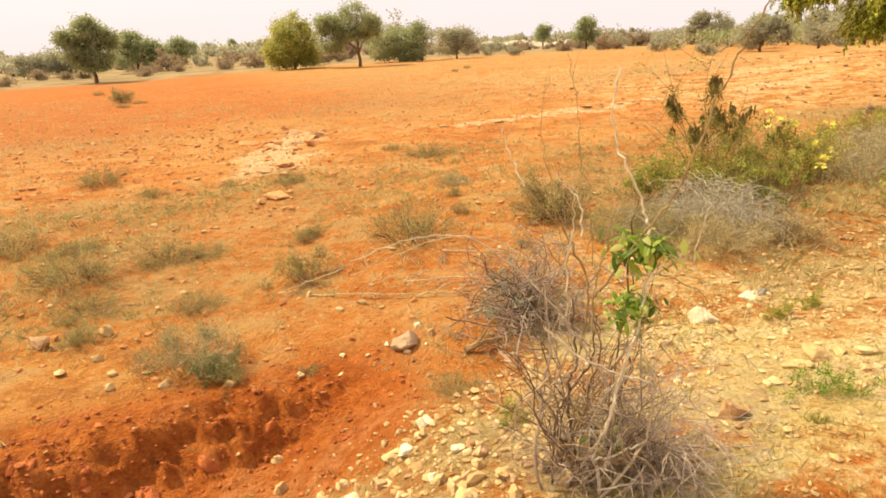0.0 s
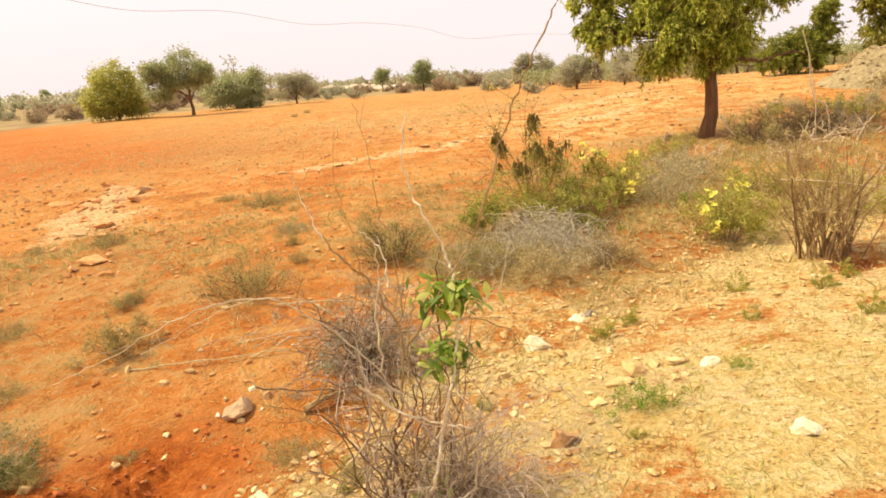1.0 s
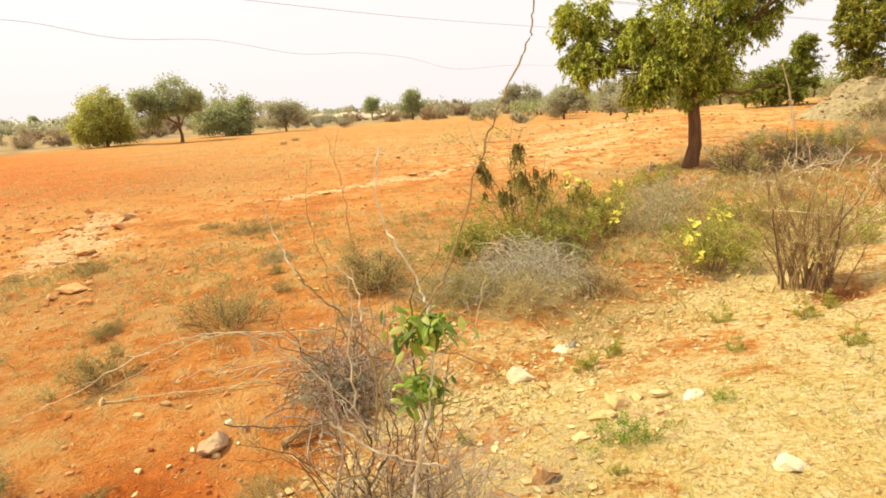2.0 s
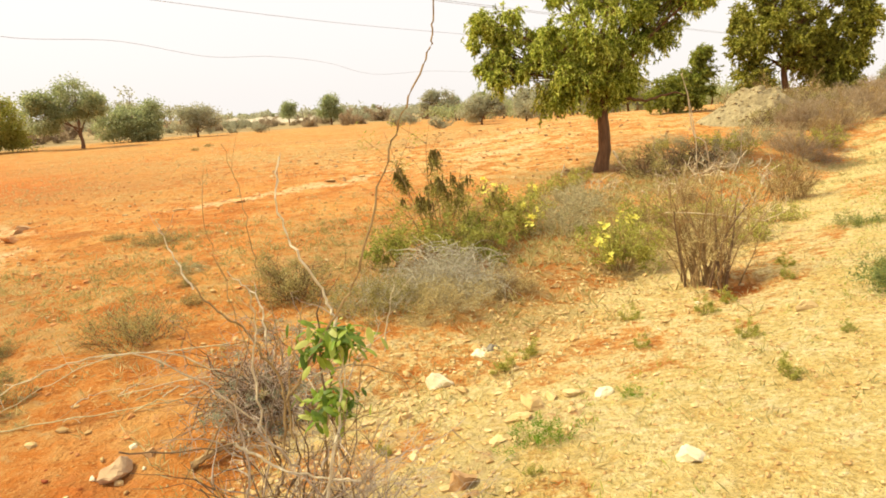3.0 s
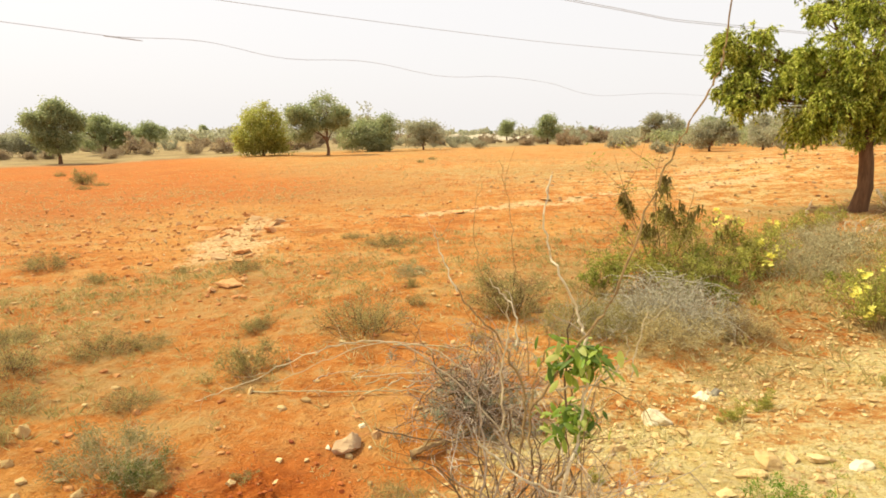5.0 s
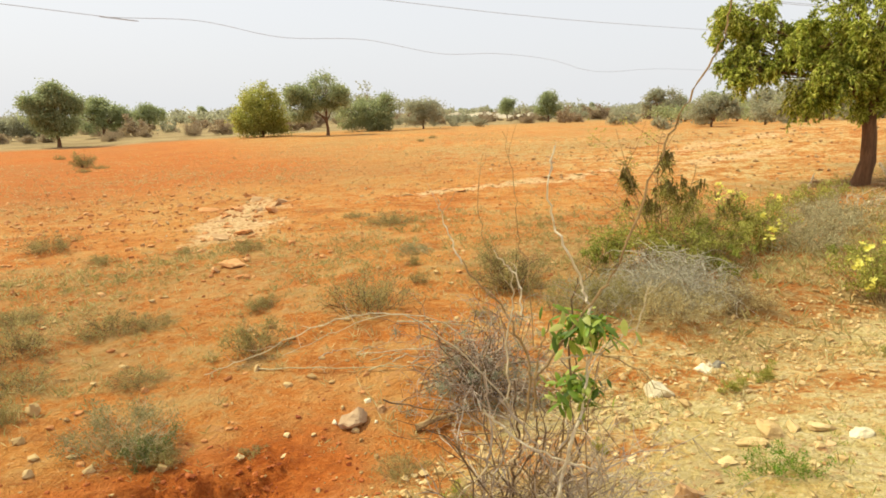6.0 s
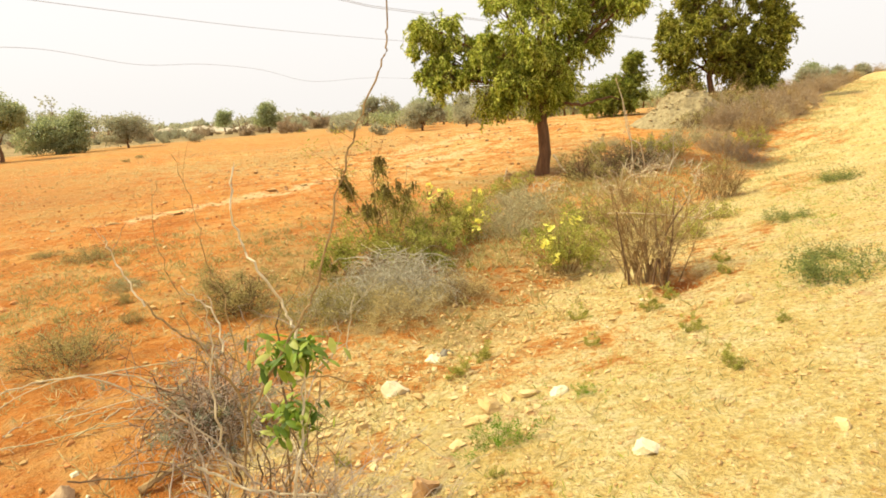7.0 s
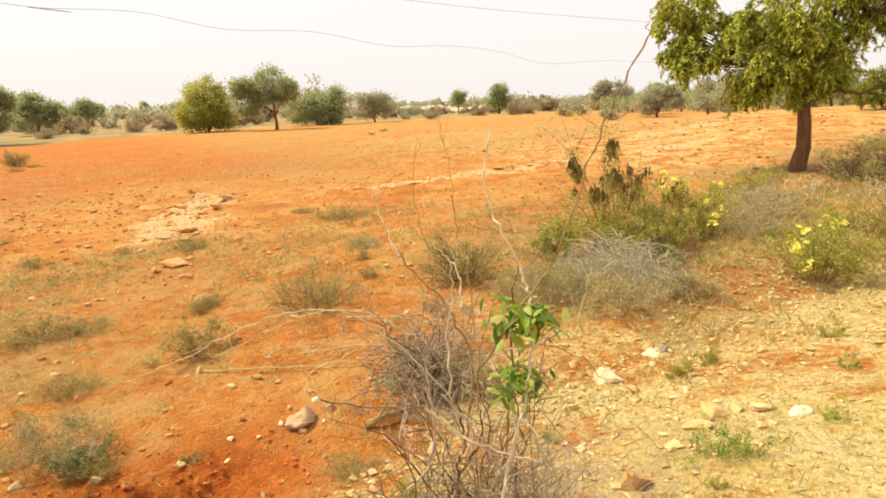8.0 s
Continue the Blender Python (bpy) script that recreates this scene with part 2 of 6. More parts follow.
SCRAP = bark("dark_plastic", (0.10, 0.085, 0.065), (0.30, 0.26, 0.20), 20)
# trees across the field: leaf colour lightened to stand in for haze
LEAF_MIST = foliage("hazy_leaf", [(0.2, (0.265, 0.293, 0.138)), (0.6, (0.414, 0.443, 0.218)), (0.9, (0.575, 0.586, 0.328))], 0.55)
LEAF_DEEP = foliage("deep_leaf", [(0.2, (0.102, 0.111, 0.0127)), (0.5, (0.306, 0.306, 0.0382)), (0.8, (0.612, 0.561, 0.119))], 0.5)
STEM_ASH = bark("ash_grey_stem", (0.264, 0.228, 0.162), (0.66, 0.588, 0.444), 30)
STEM_MAUVE = bark("mauve_grey_stem", (0.24, 0.175, 0.125), (0.62, 0.50, 0.385), 30)
STEM_DARK = bark("dark_brown_stem", (0.075, 0.045, 0.025), (0.26, 0.165, 0.09), 30)
LEAF_ASH = foliage("ash_grey_twiglet", [(0.2, (0.288, 0.252, 0.156)), (0.6, (0.48, 0.432, 0.288)), (0.9, (0.72, 0.66, 0.468))], 0.4)
LEAF_STRAW = foliage("straw_olive_leaf", [(0.2, (0.36, 0.31, 0.12)), (0.6, (0.55, 0.48, 0.20)), (0.9, (0.74, 0.66, 0.33))], 0.45)
LEAF_BROWN = foliage("brown_olive_leaf", [(0.2, (0.24, 0.205, 0.065)), (0.6, (0.43, 0.365, 0.13)), (0.9, (0.60, 0.50, 0.22))], 0.45)
LEAF_TAN = foliage("tan_dry_leaf", [(0.2, (0.40, 0.30, 0.12)), (0.6, (0.60, 0.475, 0.21)), (0.9, (0.78, 0.66, 0.34))], 0.45)
HEAP_ROCK = stone_material("heap_rock", [(0.25, (0.27, 0.19, 0.09)), (0.5, (0.38, 0.285, 0.145)), (0.75, (0.52, 0.42, 0.25))], 9.0)
LEAF_PALE = foliage("pale_grey_green_leaf", [(0.2, (0.20, 0.22, 0.13)), (0.6, (0.38, 0.40, 0.26)), (0.9, (0.58, 0.58, 0.42))], 0.4)
LEAF_POD = foliage("brown_green_leaf", [(0.2, (0.172, 0.149, 0.0287)), (0.6, (0.356, 0.305, 0.069)), (0.9, (0.552, 0.471, 0.138))], 0.5)
LEAF_TEAL = foliage("blue_green_leaf", [(0.2, (0.10, 0.125, 0.035)), (0.6, (0.23, 0.26, 0.075)), (0.9, (0.40, 0.42, 0.14))], 0.4)
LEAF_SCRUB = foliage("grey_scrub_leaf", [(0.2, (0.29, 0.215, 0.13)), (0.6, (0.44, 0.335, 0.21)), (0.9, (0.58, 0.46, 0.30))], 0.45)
HEAP_PALE = stone_material("quarried_stone", [(0.25, (0.34, 0.27, 0.18)), (0.5, (0.48, 0.40, 0.28)), (0.75, (0.62, 0.54, 0.40))], 1.2)
# wooded hill: the haze before it is put into this flat grey
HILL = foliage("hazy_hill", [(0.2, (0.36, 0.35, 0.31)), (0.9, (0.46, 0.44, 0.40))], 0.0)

# ---- the lie of the land: u runs along the roadside, s away from it into the field ----
ROAD_TURN = radians(57)
AX, AY = math.sin(ROAD_TURN), math.cos(ROAD_TURN)


def along(x, y):
    x, y = x - 0.2, y + 0.5
    return x * AX + y * AY, -x * AY + y * AX


def at_us(u, s):
    return 0.2 + u * AX - s * AY, -0.5 + u * AY + s * AX


def smooth(a, b, v):
    t = min(1.0, max(0.0, (v - a) / (b - a)))
    return t * t * (3 - 2 * t)


def n2(x, y, f, seed=0.0):
    return noise.noise(Vector((x * f, y * f, seed)))


def ground_z(x, y):
    u, s = along(x, y)
    field = -0.58 + 0.85 * (1 - math.exp(-max(u, 0) / 14)) + 0.004 * max(min(u, 0), -60)
    field += 1.0 * smooth(13, 32, u) * (1 - smooth(12, 34, s))
    road = 0.2 + 0.02 * max(-30, min(u, 80)) + 1.9 * (1 - math.exp(-max(u - 17, 0) / 38)) * smooth(15, 24, u)
    bank = 0.225 - 0.19 * smooth(17, 28, u)
    if s < 0:
        z = road
    else:
        w = smooth(2.6, 4.6, s - 0.5 * smooth(20, 28, u))
        z = max(road - bank * s, field - 0.3) * (1 - w) + field * w
    d = abs(x) + abs(y)
    if d < 160:
        rough = 0.25 + 0.75 * smooth(0.8, 3.0, s)
        z += 0.05 * rough * n2(x, y, 0.35, 3) + 0.03 * rough * n2(x, y, 1.3, 5)
        if d < 40:
            z += (0.016 + 0.014 * smooth(4.4, 5.2, s)) * rough * n2(x, y, 4.5, 8) + (0.010 + 0.006 * smooth(4.4, 5.2, s)) * rough * n2(x, y, 12, 9)
            z -= 0.13 * (1 - smooth(0.3, 1.0, math.hypot((u - 6.35) / 0.6, (s - 1.72) / 0.32)))
            # washed-out gully with a crumbling lip
            if u < 1.4 and 1.8 < s < 4.8:
                lip = s + 0.22 * n2(x, y, 1.6, 11) + 0.16 * n2(x, y, 6, 12) + 0.05 * n2(x, y, 16, 13)
                z -= 0.33 * (1 - smooth(0.0, 1.1, u)) * smooth(2.0, 3.1, s) * (1 - smooth(3.66, 4.20, lip))
                edge = math.exp(-((lip - 3.95) / 0.22) ** 2) * (1 - smooth(0.4, 1.2, u))
                z += edge * (0.08 * n2(x, y, 3.2, 14) + 0.07 * n2(x, y, 7, 15) + 0.08 * n2(x, y, 13, 16))
    return z


def axis_steps(lo, hi, step_size, reach, growth):
    vals = list(np.arange(lo, hi, step_size))
    for sign in (-1, 1):
        v, d = (lo if sign < 0 else vals[-1]), step_size
        side = []
        while abs(v) < reach:
            d *= growth
            v += sign * d
            side.append(v)
        vals = side[::-1] + vals if sign < 0 else vals + side
    return vals


# where the red earth shows through the gravel: along, across, radius
RED_PATCHES = [(2.25, 2.75, 0.85), (1.75, 1.75, 0.55), (2.05, 1.15, 0.5), (3.35, 2.35, 0.3), (2.9, 3.35, 0.6), (6.5, 2.1, 0.35), (2.3, 0.55, 0.35), (1.7, 1.2, 0.4), (4.8, 3.7, 1.0), (6.4, 3.7, 1.2), (7.9, 3.9, 1.2), (13.3, 2.6, 0.7)]


def soil_masks(x, y):
    u, s = along(x, y)
    w = 0.5 * n2(x, y, 0.8, 21) + 0.25 * n2(x, y, 2.6, 22)
    gravel = 1 - smooth(2.2, 4.1, s + w - 1.5 * smooth(1.2, 3.2, u) * (1 - smooth(9, 13, u)))
    gravel -= 0.12 * smooth(0.9, 2.2, s) * (1 - smooth(6, 9, u))
    for pu, ps, pr in RED_PATCHES:
        gravel -= (0.5 if pu < 2.4 else 0.2) * (1 - smooth(0.4, 1.0, math.hypot(u - pu + w * 0.5, (s - ps) * 1.6) / pr))
    gravel = max(gravel, 0.6 * (1 - smooth(0.5, 1.3, math.hypot(u - 0.7, s - 2.6))))
    gravel *= 0.55 + 0.45 * smooth(-0.2, 0.25, n2(x, y, 0.55, 23)) if s > 1.2 else 1
    gravel = max(gravel, 0.38 * smooth(9, 15, u) * smooth(7, 9, s) * (1 - smooth(24, 40, s)))
    gravel = max(gravel, 0.55 * smooth(20, 28, u) * (1 - smooth(6, 9, s)))
    crust = 0.0
    u, s = u + 0.9 * n2(x, y, 0.7, 33) + 0.4 * n2(x, y, 2.0, 34), s + 0.7 * n2(x, y, 0.7, 35)
    ds = abs(s - 13.8 - 0.25 * n2(x, y, 0.5, 31))
    if 6.0 < u < 13.5:
        crust = (1 - smooth(0.15, 0.55, ds)) * smooth(6, 7, u)
    crust = max(crust, 1.0 * (1 - smooth(0.3, 1.0, math.hypot((u - 2.5 - 0.33 * (s - 14.0)) / 1.15, (s - 14.0) / 4.0))))
    crust = max(crust, 0.6 * (1 - smooth(0.5, 1.0, math.hypot((u - 18) / 3.0, (s - 13.0) / 1.0))))
    crust = max(crust, 0.7 * (1 - smooth(0.6, 1.1, math.hypot((u - 21) / 4.0, (s - 15.8) / 0.8))))
    litter = 0.26 + 0.45 * n2(x, y, 0.45, 41) + 0.22 * (1 - smooth(0, 4, u))
    litter *= smooth(4.5, 6.0, s) * (1 - smooth(10.5, 13.5, s)) + 1.1 * smooth(2.8, 4.0, s) * smooth(3.8, 5.5, u) * (1 - smooth(8, 10, s))
    litter = max(litter, (0.52 + 0.4 * n2(x, y, 0.16, 43)) * smooth(12, 20, s), 0.5 * smooth(40, 80, s))
    # rusty ground by the bare bush, with the bush's shadow painted in
    litter = max(litter, 0.75 * (1 - smooth(0.4, 1.1, math.hypot(u - 0.9, (s - 2.6) * 1.3))))
    litter = max(litter, 1.0 * smooth(38, 70, s), 0.9 * (1 - smooth(0.3, 1.0, math.hypot(u - 1.5, (s - 1.75) * 1.2) / 0.7)))
    litter = max(litter, 0.62 * smooth(3.8, 4.8, u) * (1 - smooth(9, 11, u)) * smooth(2.5, 3.3, s) * (1 - smooth(5, 6, s)))
    litter = max(litter, 0.42 * (1 - smooth(0.5, 1.3, math.hypot(u - 2.3, s - 2.2))))
    gravel = max(gravel, 0.1 * smooth(45, 80, s))
    u0, s0 = along(x, y)
    # gully: exposed red subsoil, darkened further for the shade lying in it
    dark_red = 0.95 * smooth(2.7, 3.4, s0) * (1 - smooth(4.1, 4.6, s0)) * (1 - smooth(0.6, 1.6, u0)) + 0.2 * smooth(3.4, 3.8, s0) * (1 - smooth(4.4, 5.2, s0)) * (1 - smooth(2.0, 3.0, u0))
    dark_red = max(dark_red, 0.62 * smooth(15, 24, s0) * (1 - smooth(4, 14, u0)) * (1 - smooth(56, 64, s0)))
    scrubland = smooth(0, 7, s0 - 56.5 - 0.16 * (u0 - 17) + 3 * n2(x, y, 0.06, 45))
    # deeper red in the hollow under the dry bush on the bank
    dark_red = max(dark_red, 0.9 * (1 - smooth(0.4, 1.0, math.hypot((u0 - 6.35) / 0.55, (s0 - 1.75) / 0.3))))
    return gravel, crust, litter, dark_red, scrubland


def build_ground():
    xs = axis_steps(-4.6, 5.2, 0.036, 1800, 1.055)
    ys = axis_steps(0.9, 6.6, 0.036, 1800, 1.055)
    nx, ny = len(xs), len(ys)
    co = np.empty((nx * ny, 3), np.float32)
    masks = np.zeros((5, nx * ny), np.float32)
    k = 0
    for y in ys:
        for x in xs:
            co[k] = x, y, ground_z(x, y)
            if abs(x) < 150 and abs(y) < 150:
                masks[:, k] = soil_masks(x, y)
            else:
                masks[0, k], masks[2, k], masks[4, k] = 0.1, 1.0, 1.0
            k += 1
    i = np.arange(nx * ny).reshape(ny, nx)
    faces = np.stack([i[:-1, :-1], i[:-1, 1:], i[1:, 1:], i[1:, :-1]], -1).reshape(-1, 4)
    me = mesh_of("ground", co, faces, SOIL, True)
    for name, row in zip(("gravel", "crust", "litter", "dark_red", "scrubland"), masks):
        me.attributes.new(name, "FLOAT", "POINT").data.foreach_set("value", row)
    tagged(new("ground", me), "dry red earth field falling from a pale gravel roadside into a ditch", "ground", kind="structure")


# ---- mesh helpers ----


def mesh_of(name, co, faces, mat, smooth_faces=False):
    co, faces = np.asarray(co, np.float32), np.asarray(faces, np.int32)
    me = bpy.data.meshes.new(name)
    me.vertices.add(len(co))
    me.vertices.foreach_set("co", co.ravel())
    m, k = faces.shape
    me.loops.add(m * k)
    me.loops.foreach_set("vertex_index", faces.ravel())
    me.polygons.add(m)
    me.polygons.foreach_set("loop_start", np.arange(0, m * k, k, dtype=np.int32))
    me.update(calc_edges=True)
    me.polygons.foreach_set("use_smooth", np.full(m, smooth_faces))
    me.materials.append(mat)
    return me


class Geo:
    """Gathers pieces of one mesh, all faces with the same number of corners."""

    def __init__(self):
        self.v, self.f, self.n = [], [], 0

    def add(self, v, f):
        self.v.append(np.asarray(v, np.float32))
        self.f.append(np.asarray(f, np.int32) + self.n)
        self.n += len(v)

    def tube(self, pts, r0, r1, sides=4, flare=0.0):
        pts = np.asarray(pts, float)
        k = len(pts)
        t = np.gradient(pts, axis=0)
        t /= np.linalg.norm(t, axis=1, keepdims=True) + 1e-9
        ref = np.where(np.abs(t[:, 2:3]) > 0.9, [[1.0, 0, 0]], [[0, 0, 1.0]])
        a = np.cross(t, ref)
        a /= np.linalg.norm(a, axis=1, keepdims=True) + 1e-9
        b = np.cross(t, a)
        q = np.linspace(0, 1, k)
        r = (r0 + (r1 - r0) * q + flare * np.exp(-q * 9))[:, None, None]
        ang = np.arange(sides) * 2 * np.pi / sides
        ring = a[:, None] * np.cos(ang)[None, :, None] + b[:, None] * np.sin(ang)[None, :, None]
        v = (pts[:, None] + ring * r).reshape(-1, 3)
        i = np.arange(k * sides).reshape(k, sides)
        j = np.roll(i, -1, 1)
        self.add(v, np.stack([i[:-1], j[:-1], j[1:], i[1:]], -1).reshape(-1, 4))

    def leaves(self, pos, way, length, width, rng, fold=0.25):
        pos, way = np.asarray(pos, float), np.asarray(way, float)
        m = len(pos)
        if not m:
            return
        way = way / (np.linalg.norm(way, axis=1, keepdims=True) + 1e-9)
        side = np.cross(way, rng.normal(size=(m, 3)))
        side /= np.linalg.norm(side, axis=1, keepdims=True) + 1e-9
        up = np.cross(side, way)
        ln = (length * rng.uniform(0.6, 1.25, (m, 1)))
        wd = (width * rng.uniform(0.6, 1.25, (m, 1)))
        mid = pos + way * ln * 0.45
        v = np.stack([pos, mid + side * wd / 2 + up * wd * fold, pos + way * ln, mid - side * wd / 2 + up * wd * fold], 1).reshape(-1, 3)
        self.add(v, np.arange(m * 4).reshape(m, 4))

    def mesh(self, name, mat, smooth_faces=False):
        return mesh_of(name, np.concatenate(self.v), np.concatenate(self.f), mat, smooth_faces)


def part(name, geo, mat, parent, label="", smooth_faces=False, kind=""):
    ob = new(name, geo if isinstance(geo, bpy.types.Mesh) else geo.mesh(name, mat, smooth_faces))
    ob.parent = parent
    return tagged(ob, label, kind=kind)


def thing(name, x, y, label, category, group="", sink=0.02, z=None):
    ob = new(name)
    ob.empty_display_size = 0.2
    ob.location = (x, y, (ground_z(x, y) if z is None else z) - sink)
    return tagged(ob, label, category, group)


def wander(start, way, length, n, jitter, rng, bend=(0, 0, 0)):
    p, d = np.array(start, float), np.array(way, float)
    d /= np.linalg.norm(d) + 1e-9
    out = [p.copy()]
    for _ in range(n):
        d = d + rng.normal(size=3) * jitter + np.array(bend)
        d /= np.linalg.norm(d) + 1e-9
        p = p + d * length / n
        out.append(p.copy())
    return np.array(out)


def smooth_path(points, n, rng=None, jitter=0.0):
    """A rounded line through a few control points."""
    p = np.array(points, float)
    p = np.vstack([2 * p[0] - p[1], p, 2 * p[-1] - p[-2]])
    out = []
    for i in range(1, len(p) - 2):
        for t in np.linspace(0, 1, n, endpoint=False):
            a, b, c, d = p[i - 1 : i + 3]
            out.append(0.5 * (2 * b + (c - a) * t + (2 * a - 5 * b + 4 * c - d) * t**2 + (3 * b - a - 3 * c + d) * t**3))
    out.append(p[-2])
    out = np.array(out)
    if rng is not None:
        out[1:-1] += rng.normal(size=(len(out) - 2, 3)) * jitter
    return out


# ---- trees ----


def hang_sprays(crown, twigs, centre, outward, count, per, reach, leaf_l, leaf_w, r, droop, rng):
    """A clump of twigs that spring outwards and hang over, with leaves in rows along them."""
    for _ in range(count):
        way = outward * 0.55 + rng.normal(size=3) * 0.75 + np.array([0, 0, 0.25])
        path = wander(centre + rng.normal(size=3) * reach * 0.35, way, reach * rng.uniform(1.1, 2.1), 6, 0.12, rng, (0, 0, -0.36 * droop))
        twigs.tube(path, r, r * 0.4, 3)
        k = rng.uniform(0.6, 5.99, per)
        i, f = k.astype(int), (k % 1)[:, None]
        pos = path[i] * (1 - f) + path[np.minimum(i + 1, 6)] * f
        along_twig = path[np.minimum(i + 1, 6)] - path[i]
        along_twig /= np.linalg.norm(along_twig, axis=1, keepdims=True) + 1e-9
        crown.leaves(pos, along_twig * 0.7 + rng.normal(size=(per, 3)) * 0.55 + np.array([0, 0, -0.45 * droop]), leaf_l, leaf_w, rng)


def tree(name, x, y, facing, trunk_h, trunk_r, lobes, clumps, per_clump, leaf_l, leaf_w, leaf_mat, label, lean=0.0, spread=0.24, droop=0.7, seed=1, sink=0.08, z=None, group="", hang=0.0, sprays=0):
    """lobes: (right, deep, up, radius across, radius up) of the crown's masses, seen along the bearing facing."""
    rng = np.random.default_rng(seed)
    root = thing(name, x, y, label, "tree", group, sink, z)
    a = radians(facing)
    right, deep = np.array([math.cos(a), -math.sin(a), 0]), np.array([math.sin(a), math.cos(a), 0])
    top = right * lean * trunk_h + np.array([0, 0, trunk_h])
    trunk = smooth_path([(0, 0, 0), top * 0.35 + right * 0.03 * trunk_h, top * 0.7 - right * 0.02 * trunk_h, top], 5, rng, trunk_r * 0.05)
    g = Geo()
    g.tube(trunk, trunk_r, trunk_r * 0.72, 12, trunk_r * 0.35)
    part("trunk", g, BARK, root, smooth_faces=True)
    crown, twigs = Geo(), Geo()
    for lr, ld, lu, ra, ru in lobes:
        c = right * lr + deep * ld + np.array([0, 0, lu])
        s0 = trunk[int(len(trunk) * rng.uniform(0.72, 0.98))]
        limb = smooth_path([s0, s0 * 0.6 + c * 0.4 + np.array([0, 0, 0.06 * lu]) + rng.normal(size=3) * 0.08 * ra, c], 6, rng, 0.02 * ra)
        g = Geo()
        g.tube(limb, trunk_r * 0.5, trunk_r * 0.12, 6)
        part("limb", g, BARK, root, smooth_faces=True)
        for _ in range(clumps):
            d = rng.normal(size=3)
            d /= np.linalg.norm(d)
            q = rng.uniform(0.35, 1.0) ** 0.6
            cc = c + (right * d[0] * ra + deep * d[1] * ra + np.array([0, 0, d[2] * ru])) * q
            j = limb[int(rng.uniform(0.45, 0.99) * len(limb))]
            tw = smooth_path([j, (j + cc) / 2 + rng.normal(size=3) * 0.1 * ra + np.array([0, 0, 0.08 * ra]), cc], 3)
            twigs.tube(tw, trunk_r * 0.10, trunk_r * 0.02, 3)
            m = max(3, int(per_clump * rng.uniform(0.5, 1.4)))
            size = spread * rng.uniform(0.6, 1.3)
            if sprays:
                hang_sprays(crown, twigs, cc, d, sprays, m, size, leaf_l, leaf_w, trunk_r * 0.03, droop, rng)
                continue
            pos = cc + rng.normal(size=(m, 3)) * size * np.array([1, 1, 0.7])
            pos[:, 2] -= hang * size * np.abs(rng.normal(size=m))
            way = (pos - cc) / (size + 1e-6) * 0.5 + d * 0.4 + rng.normal(size=(m, 3)) * 0.45 + np.array([0, 0, -droop])
            crown.leaves(pos, way, leaf_l, leaf_w, rng)
    part("branchwork", twigs, BARK, root, kind="stuff")
    part("crown", crown, leaf_mat, root, kind="stuff")
    return root


# ---- blooms and pods, one unit long ----


def bloom_mesh(seed):
    rng = np.random.default_rng(seed)
    bm = bmesh.new()
    mid = bm.verts.new((0, 0, 0))
    for i in range(6):
        a = i * math.pi / 3 + rng.uniform(-0.2, 0.2)
        r, lift = rng.uniform(0.4, 0.55), rng.uniform(0.1, 0.35)
        pts = [(r * q * math.cos(a + t), r * q * math.sin(a + t), lift * q * q) for q, t in ((0.55, -0.5), (0.92, -0.36), (1.0, 0.0), (0.92, 0.36), (0.55, 0.5))]
        bm.faces.new([mid] + [bm.verts.new(q) for q in pts])
    me = bpy.data.meshes.new("flower")
    bm.to_mesh(me)
    bm.free()
    me.materials.append(PETAL)
    return me


def pod_mesh(seed):
    rng = np.random.default_rng(seed)
    g = Geo()
    path = np.array([(0.03 * math.sin(4 * t), 0, -t) for t in np.linspace(0, 1, 6)])
    g.tube(path, 0.11 + 0.03 * rng.uniform(), 0.03, 5)
    return g.mesh("pod", POD)


# ---- shrubs and weeds ----


